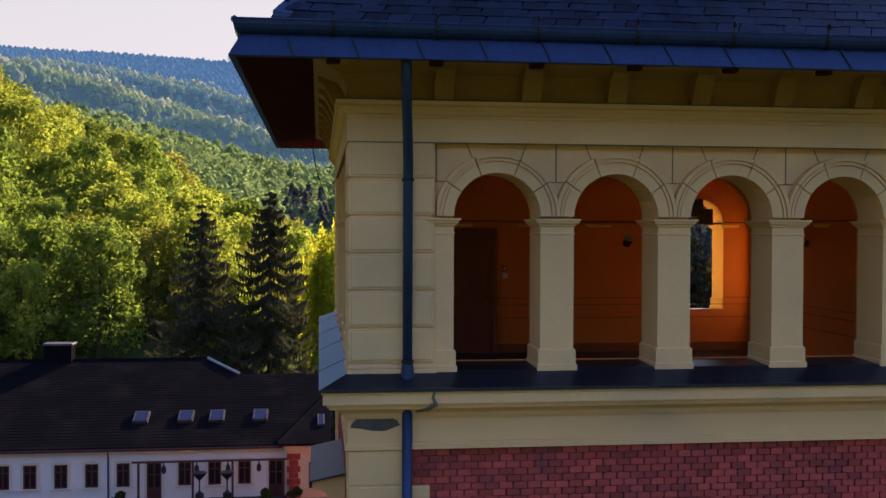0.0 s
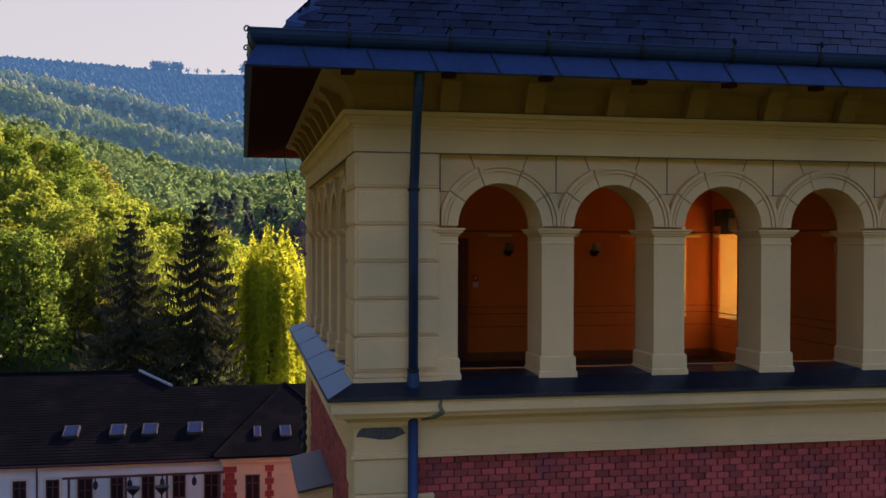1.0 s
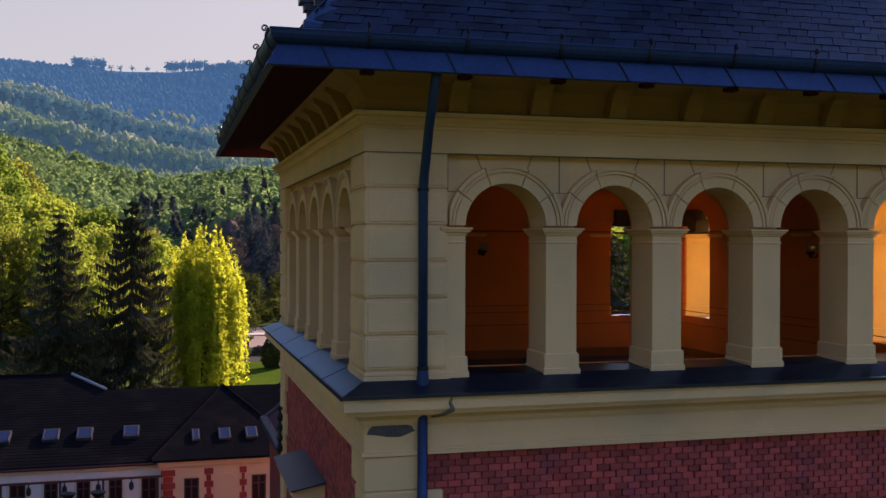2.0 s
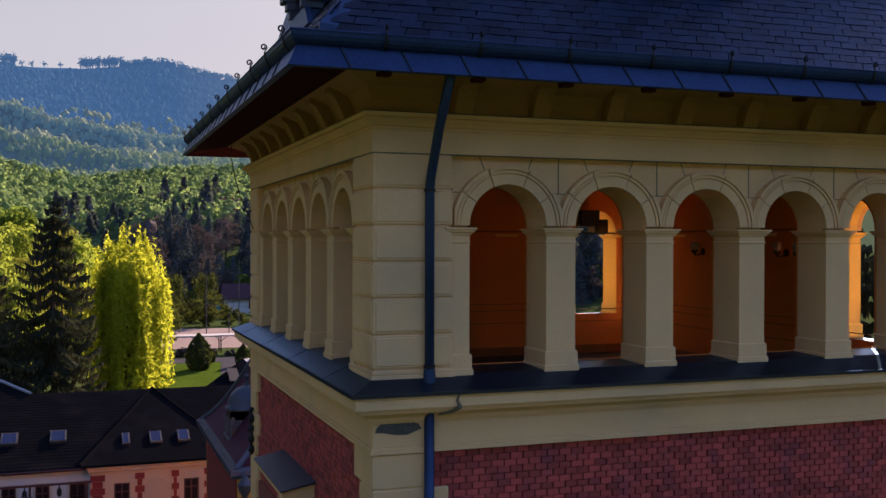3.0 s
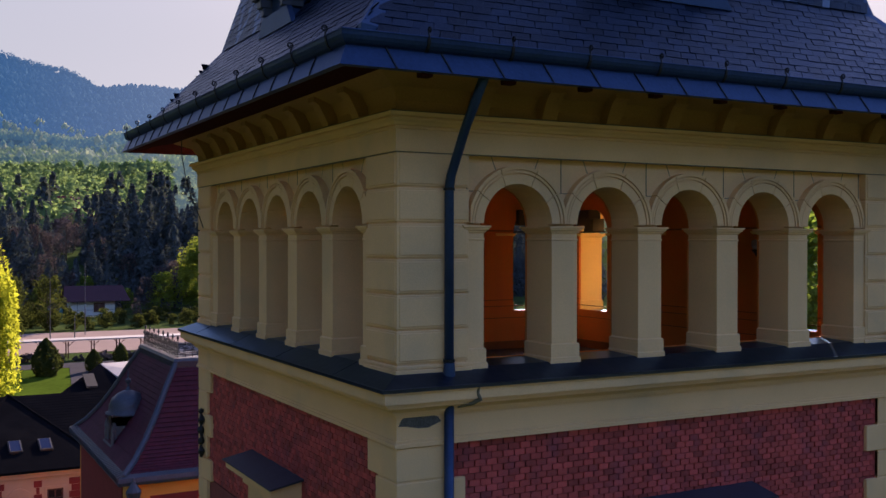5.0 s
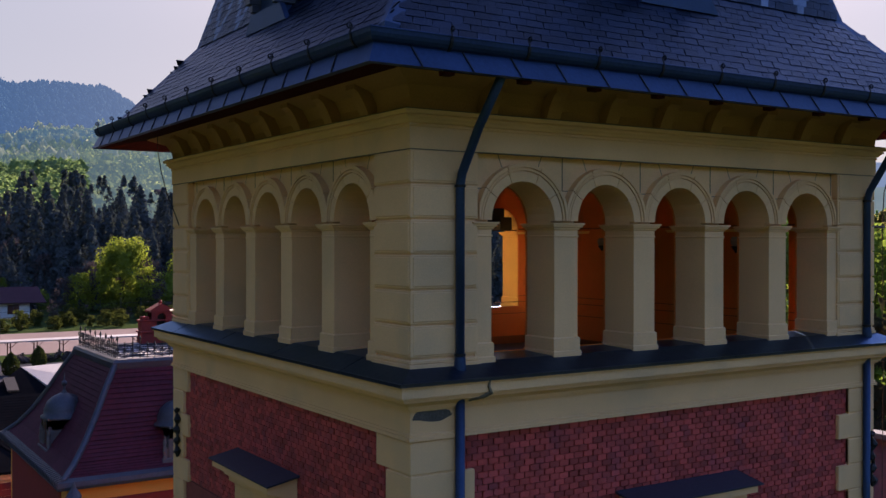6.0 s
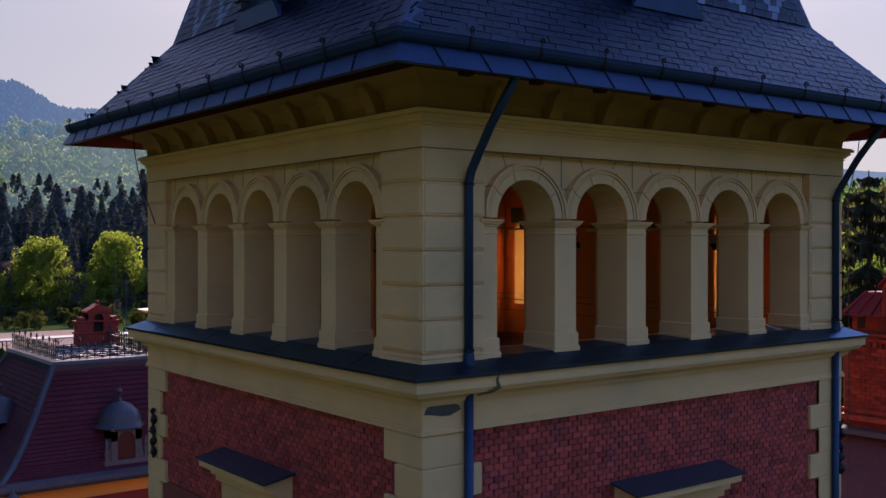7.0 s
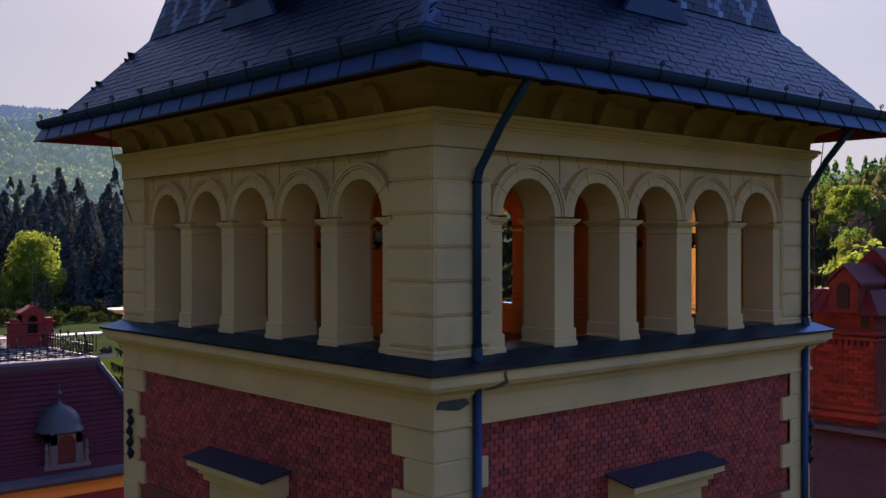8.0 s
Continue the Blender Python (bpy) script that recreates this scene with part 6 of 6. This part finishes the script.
# ---- sports ground, lawn and small buildings ----
def flat(name, x0, x1, y0, y1, z, material, label, kind="structure", cat="ground"):
    bm = nb()
    box(bm, x0, x1, y0, y1, z - 0.3, z)
    return tagged(part(name, bm, material), label, cat, kind=kind)


flat("lawn", -20, 60, 100, 152, 0.03, GRASS, "mown green lawn", cat="lawn")
flat("road", -10, 60, 152, 158, 0.06, PATHM, "grey asphalt path beside the lawn", cat="path")
flat("sports_court", 4, 58, 172, 212, 0.05, COURT, "reddish clay sports court", cat="court")
bm = nb()
prism(bm, [(12.5, 118), (17.0, 118), (24, 153), (17, 153)], "z", -0.2, 0.08)
tagged(part("path", bm, PATHM), "curving grey path over the lawn", "path", kind="structure")
pergola = thing("pergola", None, "long white-roofed walkway on timber posts", "pergola")
bm = nb()
box(bm, 6, 62, 163.5, 167, 2.75, 2.95, 0.03)
part("roof", bm, PALEROOF, pergola)
for i in range(15):
    x = 7 + i * 3.8
    for y in (164, 166.5):
        bm = nb()
        tube(bm, [(x, y, 0), (x, y, 2.75)], 0.09, 5)
        part("post", bm, WINFRAME, pergola)
    bm = nb()
    tube(bm, [(x - 0.9, 164, 2.75), (x, 164, 1.9), (x + 0.9, 164, 2.75)], 0.06, 4)
    part("brace", bm, WINFRAME, pergola)
for hx, hy, hw, hr in ((66, 468, 12, REDMETAL), (57, 556, 14, WHITE), (72, 540, 10, REDMETAL)):
    hz = ground_z(hx, hy) - 0.5
    vil = thing("village_house", Matrix.Translation((hx, hy, hz)), "small house with pitched roof among far trees", "house", "houses across the valley")
    bm = nb()
    box(bm, -hw / 2, hw / 2, 0, 8, 0, 7.5)
    part("wall", bm, WHITE, vil)
    bm = nb()
    prism(bm, [(-0.8, 7.2), (8.8, 7.2), (4, 11.5)], "x", -hw / 2 - 0.8, hw / 2 + 0.8)
    part("roof", bm, hr if hr is not WHITE else ZINC, vil)
    for wx in (-hw / 4, hw / 4):
        bm = nb()
        box(bm, wx - 0.7, wx + 0.7, -0.05, 0.05, 3.5, 5.5)
        part("window", bm, WINFRAME, vil)
cottage = thing("cottage", None, "small white cottage with dark red roof", "house")
bm = nb()
box(bm, 31.5, 41.5, 253, 260, -0.2, 4.1)
part("wall", bm, WHITE, cottage)
COTTAGE_ROOF = mat("dark_maroon_roof", (0.055, 0.014, 0.024), 0.8, var=0.2, scale=0.6, fine=4, bump=0.1)
roof_slab("roof", [(29.5, 251.8, 3.9), (45, 251.8, 3.9), (44, 257, 7.4), (30.5, 257, 7.4)], 0.2, COTTAGE_ROOF, cottage)
roof_slab("roof", [(30.5, 257, 7.4), (44, 257, 7.4), (45, 262, 3.9), (29.5, 262, 3.9)], 0.2, COTTAGE_ROOF, cottage)
bm = nb()
box(bm, 36.6, 39.2, 252.9, 253.1, 1.2, 3.4)
part("window", bm, WINFRAME, cottage)
tarp = thing("water_tank", None, "teal covered water tank beside the cottage", "tank")
bm = nb()
lathe(bm, [(1.9, 0), (2.0, 2.0), (1.6, 2.4), (0.2, 2.6)], 27.5, 252, 12)
part("shell", bm, GREEN_COVER, tarp)


def pole(x, y, h, label="grey floodlight pole at the sports ground", r=0.10):
    e = thing("pole", Matrix.Translation((x, y, ground_z(x, y))), label, "pole", "poles of the sports ground")
    bm = nb()
    lathe(bm, [(r, 0), (r * 0.7, h)], 0, 0, 6)
    part("shaft", bm, ZINC, e)


for x, y, h in ((20.0, 198, 12), (27.2, 205, 14), (66, 210, 13.5), (70, 214, 10), (24, 196, 4.5)):
    pole(x, y, h)
for i in range(22):
    pole(12 + i * 4.6, 236, 5.2, "thin fence post beside the court", 0.06)
court_fence = thing("court_fence", None, "dark wire mesh fence behind the court", "fence")
for z in (0.4, 1.6, 2.8, 4.0):
    bm = nb()
    tube(bm, [(10, 236.2, z), (110, 236.2, z)], 0.05, 4)
    part("rail", bm, IRON, court_fence)
board = thing("slatted_screen", None, "grey slatted timber screen by the court", "screen")
for i in range(5):
    bm = nb()
    box(bm, 7.2, 11.8, 196, 196.15, 0.6 + i * 1.0, 1.25 + i * 1.0)
    part("slat", bm, ZINC, board)
for x in (7.5, 11.5):
    bm = nb()
    box(bm, x - 0.12, x + 0.12, 196.15, 196.4, 0, 5.3)
    part("post", bm, ZINC, board)
# low grey-roofed shed
hut = thing("low_shed", None, "low shed with dark sheet roof and pale flat roof", "shed")
bm = nb()
box(bm, 15.2, 22, 96, 102, -0.2, 3.2)
box(bm, 9.5, 14.5, 95.9, 97.5, -0.2, 3.1)
part("wall", bm, PALE, hut)
roof_slab("roof", [(6.5, 95.5, 3.2), (15.5, 95.5, 3.2), (12.8, 103, 6.0)], 0.15, ANNEX_ROOF, hut)
roof_slab("roof", [(12.8, 103, 6.0), (15.5, 95.5, 3.6), (24, 95.5, 3.6), (24, 106, 6.0)], 0.2, PALEROOF, hut)
bm = nb()
prism(bm, [(98.2, 4.35), (98.2, 4.5), (100.6, 5.4), (100.6, 5.25)], "x", 10.8, 11.8)
part("skylight", bm, IRON, hut)
cr = np.random.default_rng(93)
ct, ca = cr.uniform(0, 1, 2600), cr.uniform(0, 2 * math.pi, 2600)
cw = 1.75 * np.sin(math.pi * np.clip(0.22 + 0.78 * ct, 0, 1)) ** 0.8 * (1 + 0.10 * np.sin(5 * ca + 4 * ct)) * cr.uniform(0.8, 1.02, 2600)
cv, cf = quads(np.stack([cw * np.cos(ca), cw * np.sin(ca), 0.1 + 4.9 * ct], 1), 0.13, cr, 0.3, 1.5, np.stack([np.cos(ca), np.sin(ca), np.full(2600, 0.6)], 1), 0.4)
egg = bpy.data.meshes.new("crown")
egg.from_pydata(cv.tolist(), [], cf.tolist())
egg.materials.append(LEAF_DARK)
bm = nb()
tube(bm, [(0, 0, -0.2), (0, 0, 4.6)], [0.14, 0.03], 6)
cyp = ("conifer_shrub", mesh_of("trunk", bm, BARK), egg)
for x, y, s in ((12.8, 144, 1.0), (19.2, 146, 0.62), (24.3, 154, 0.6), (29.5, 150, 0.62), (15.4, 152, 0.4), (36, 152, 0.5), (40, 150, 0.6)):
    plant(cyp, x, y, s, x, "dense dark green conical shrub on the lawn", "shrub", "conical shrubs")
heap = tree_template("hedge_clump", 94, 1.5, 3.0, 500, 0.14, LEAF_BARE, 14, 0.0, 0.4, 0.05)
for i in range(16):
    x = 9 + i * 3.4 + rng.uniform(-0.8, 0.8)
    plant(heap, x, 161 + rng.uniform(-1, 1), rng.uniform(0.6, 1.2), i, "brown bare hedge clump under the pergola", "hedge", "hedge clumps")

# ---- things inside the gallery ----
REAR_Y, RIGHT_X = Y1 - 0.60, X1 - 0.60
door = thing("gallery_door", None, "closed dark brown panelled door in the orange wall", "door")
bm = nb()
box(bm, 2.20, 3.12, REAR_Y - 0.05, REAR_Y - 0.002, FLOOR_Z, 17.78)
part("leaf", bm, DOORWOOD, door)
for a, b, c, d in ((2.12, 2.20, FLOOR_Z, 17.86), (3.12, 3.20, FLOOR_Z, 17.86), (2.20, 3.12, 17.78, 17.86)):
    bm = nb()
    box(bm, a, b, REAR_Y - 0.09, REAR_Y - 0.002, c, d, 0.008)
    part("frame", bm, DOORWOOD, door)
for z0, z1 in ((15.72, 16.35), (16.50, 16.66), (16.78, 17.66)):
    for x0, x1 in ((2.27, 2.62), (2.70, 3.05)):
        bm = nb()
        box(bm, x0, x1, REAR_Y - 0.068, REAR_Y - 0.05, z0, z1, 0.014)
        part("door_panel", bm, DOORWOOD, door)
bm = nb()
tube(bm, [(3.06, REAR_Y - 0.05, 16.62), (3.06, REAR_Y - 0.11, 16.62), (2.95, REAR_Y - 0.11, 16.62)], 0.012, 6)
part("door_handle", bm, IRON, door, "black lever handle")

alarm = thing("fire_alarm", None, "red fire sign above a small white call point", "fire alarm")
bm = nb()
box(bm, 3.30, 3.40, REAR_Y - 0.02, REAR_Y, 17.08, 17.18, 0.004)
part("sign", bm, SIGNRED, alarm, "red sign plate")
bm = nb()
lathe(bm, [(0.03, 0), (0.03, 0.006)], 0, 0, 10)
part("sign_mark", bm, CAMERA_WHITE, alarm, "", pose(3.35, REAR_Y - 0.02, 17.13, 90, 0, 0))
bm = nb()
box(bm, 3.30, 3.40, REAR_Y - 0.05, REAR_Y, 16.96, 17.05, 0.008)
part("call_point", bm, CAMERA_WHITE, alarm, "white call point box")


def sconce(m):
    """A black iron wall lamp with a small glass shade; the wall is behind it, at +y."""
    e = thing("wall_lamp", m, "black iron wall lamp with small glass shade", "wall lamp", "wall lamps of the gallery")
    bm = nb()
    lathe(bm, [(0.065, 0), (0.065, 0.018), (0.03, 0.03)], 0, 0, 12)
    part("back_plate", bm, IRON, e, "", Matrix.Translation((0, 0, 0)) @ pose(0, 0, 0, 90, 0, 0))
    bm = nb()
    tube(bm, [(0, -0.02, 0), (0, -0.09, -0.06), (0, -0.16, -0.05), (0, -0.18, 0.02)], 0.014, 6)
    part("arm", bm, IRON, e)
    bm = nb()
    lathe(bm, [(0.012, -0.07), (0.03, -0.03), (0.07, 0.01), (0.075, 0.03), (0.06, 0.035)], 0, -0.18, 10)
    part("cup", bm, IRON, e)
    bm = nb()
    lathe(bm, [(0.05, 0.035), (0.075, 0.07), (0.085, 0.11), (0.07, 0.16), (0.045, 0.175)], 0, -0.18, 12)
    part("shade", bm, SHADE_GL, e, "clear glass shade")


for x in (3.95, 5.62):
    sconce(pose(x, REAR_Y, 17.60))
for y in (15.85, 13.55):
    sconce(pose(RIGHT_X, y, 17.62, 0, 0, -90))
sconce(pose(6.42, Y0 + 0.62, 17.62, 0, 0, 180))
sconce(pose(X0 + 0.62, 12.54, 17.62, 0, 0, 90))

for m in (pose(7.05, REAR_Y, 0), pose(RIGHT_X, 17.38, 0, 0, 0, -90)):
    e = thing("loudspeaker", m, "black box loudspeaker hung in the window arch", "loudspeaker", "loudspeakers in the window arches")
    bm = nb()
    box(bm, -0.40, 0.02, -0.10, 0.22, 18.10, 18.42, 0.012)
    part("cabinet", bm, SPEAKER, e)
    bm = nb()
    box(bm, -0.10, 0.20, -0.12, 0.18, 17.98, 18.24, 0.012)
    part("cabinet", bm, SPEAKER, e)
    bm = nb()
    box(bm, -0.43, 0.43, 0.02, 0.06, 17.955, 17.985)
    part("bracket", bm, IRON, e)

# wear, cables and ironwork on the outside
bm = nb()
drng = random.Random(4)
ring = [(0.58 + (0.27 + drng.uniform(-0.05, 0.05)) * math.cos(a) , 15.80 + (0.075 + drng.uniform(-0.02, 0.02)) * math.sin(a)) for a in np.linspace(0, 6.0, 14)]
prism(bm, ring, "y", Y0 - 0.006, Y0 + 0.02)
part("spalled_patch", bm, mat("bare_render", (0.10, 0.09, 0.075), 0.95, var=0.5, scale=9, fine=60, bump=0.6), tower, "grey spalled patch where plaster is lost")
bm = nb()
tube(bm, [(1.18, Y0 - 0.27, 16.18), (1.16, Y0 - 0.275, 16.1), (1.19, Y0 - 0.272, 16.03), (1.12, Y0 - 0.22, 15.98), (1.0, Y0 - 0.10, 15.93)], [0.012, 0.018, 0.03, 0.022, 0.01], 5)
part("crack", bm, JOINT_SHADE, tower, "dark crack in the cornice")


def ironwork(x, y, turn):
    """A twisted black iron ornament fixed to the corner blocks."""
    e = thing("iron_ornament", pose(x, y, 0, 0, 0, turn), "black twisted wrought-iron ornament on the tower corner", "ironwork")
    bm = nb()
    tube(bm, [(0.03 * math.sin(k * 1.1), -0.045, 13.98 + k * 0.05) for k in range(18)], [0.02] + [0.045 + 0.025 * math.sin(k * 1.7) for k in range(16)] + [0.015], 7)
    part("bar", bm, IRON, e)
    for z in (14.1, 14.45, 14.8):
        bm = nb()
        tube(bm, [(0, 0.03, z), (0, -0.08, z)], 0.02, 6)
        part("bracket", bm, IRON, e)


ironwork(X0 - 0.0, Y1 - 0.36, -90)
ironwork(X1 - 0.12, Y0 - 0.01, 0)
arm = thing("cable_bracket", None, "thin black iron arm carrying a cable", "bracket")
bm = nb()
tube(bm, [(X1 - 0.05, Y0 + 0.2, 17.95), (X1 + 0.55, Y0 + 0.2, 17.95)], 0.02, 6)
part("bar", bm, IRON, arm)
bm = nb()
tube(bm, [(X1 + 0.5, Y0 + 0.2, 17.95), (X1 + 0.5, Y0 + 0.2, 17.75)], 0.012, 5)
part("hook", bm, IRON, arm)
bm = nb()
tube(bm, [(X1 + 0.5, Y0 + 0.2, 17.75), (X1 + 0.52, Y0 + 0.19, 16.0), (X1 + 0.5, Y0 + 0.2, 12.0)], 0.006, 4)
part("cable", bm, IRON, arm)
bm = nb()
tube(bm, [(X1 + 0.5, Y0 + 0.2, 17.95), (X1 + 0.62, Y0 + 0.25, 18.5), (X1 + 0.95, Y0 + 0.3, 19.1), (X1 + 1.02, Y0 + 0.3, 19.43)], 0.008, 4)
part("cable", bm, IRON, arm)
loop = thing("hanging_cable", None, "loose black cable hanging from the eaves", "cable")
bm = nb()
tube(bm, [(-0.10, 18.25, 19.56), (-0.12, 18.2, 19.3), (-0.05, 18.2, 18.9), (0.06, 18.25, 18.55), (0.22, 18.3, 18.2), (0.29, 18.3, 18.0)], 0.009, 5)
part("cable", bm, IRON, loop)

# ---- bricks of the tower's upper wall ----
BW, BH = 0.1515, 0.0745
bm = nb()
box(bm, -0.0675, 0.0675, -0.010, 0.045, 0.0, 0.0685)
brick_me = mesh_of("brick", bm, BRICK)
for side_name, count in (("front", 170), ("left", 130), ("right", 0), ("rear", 0)):
    fm, width, mid, step, q = FACE[side_name]
    brng = random.Random(len(side_name))
    bvs, bfs, made = [], [], 0
    corners = [v.co.copy() for v in brick_me.vertices]
    polys = [tuple(p.vertices) for p in brick_me.polygons]
    for r in range(25):
        z = 15.512 - (r + 1) * BH
        k = 0
        u = 0.55 + (BW / 2 if r % 2 else 0)
        while u < width - 0.52:
            p = Vector((u + brng.uniform(-0.003, 0.003), 0.062 + brng.uniform(-0.004, 0.004), z + brng.uniform(-0.0015, 0.0015)))
            m = Matrix.Translation(p) @ Matrix.Rotation(brng.uniform(-0.012, 0.012), 4, "Y") @ Matrix.Rotation(brng.uniform(-0.02, 0.02), 4, "Z")
            near = (u < 2.6) if side_name == "front" else (u > width - 2.2)
            if near and made < count:
                piece("brick", brick_me, brick_core, fm @ m)
                made += 1
            else:
                i0 = len(bvs)
                bvs += [fm @ m @ c for c in corners]
                bfs += [tuple(i + i0 for i in f2) for f2 in polys]
            u += BW
    tagged(from_arrays("brickwork", bvs, bfs, BRICKS, brick_core), kind="stuff")
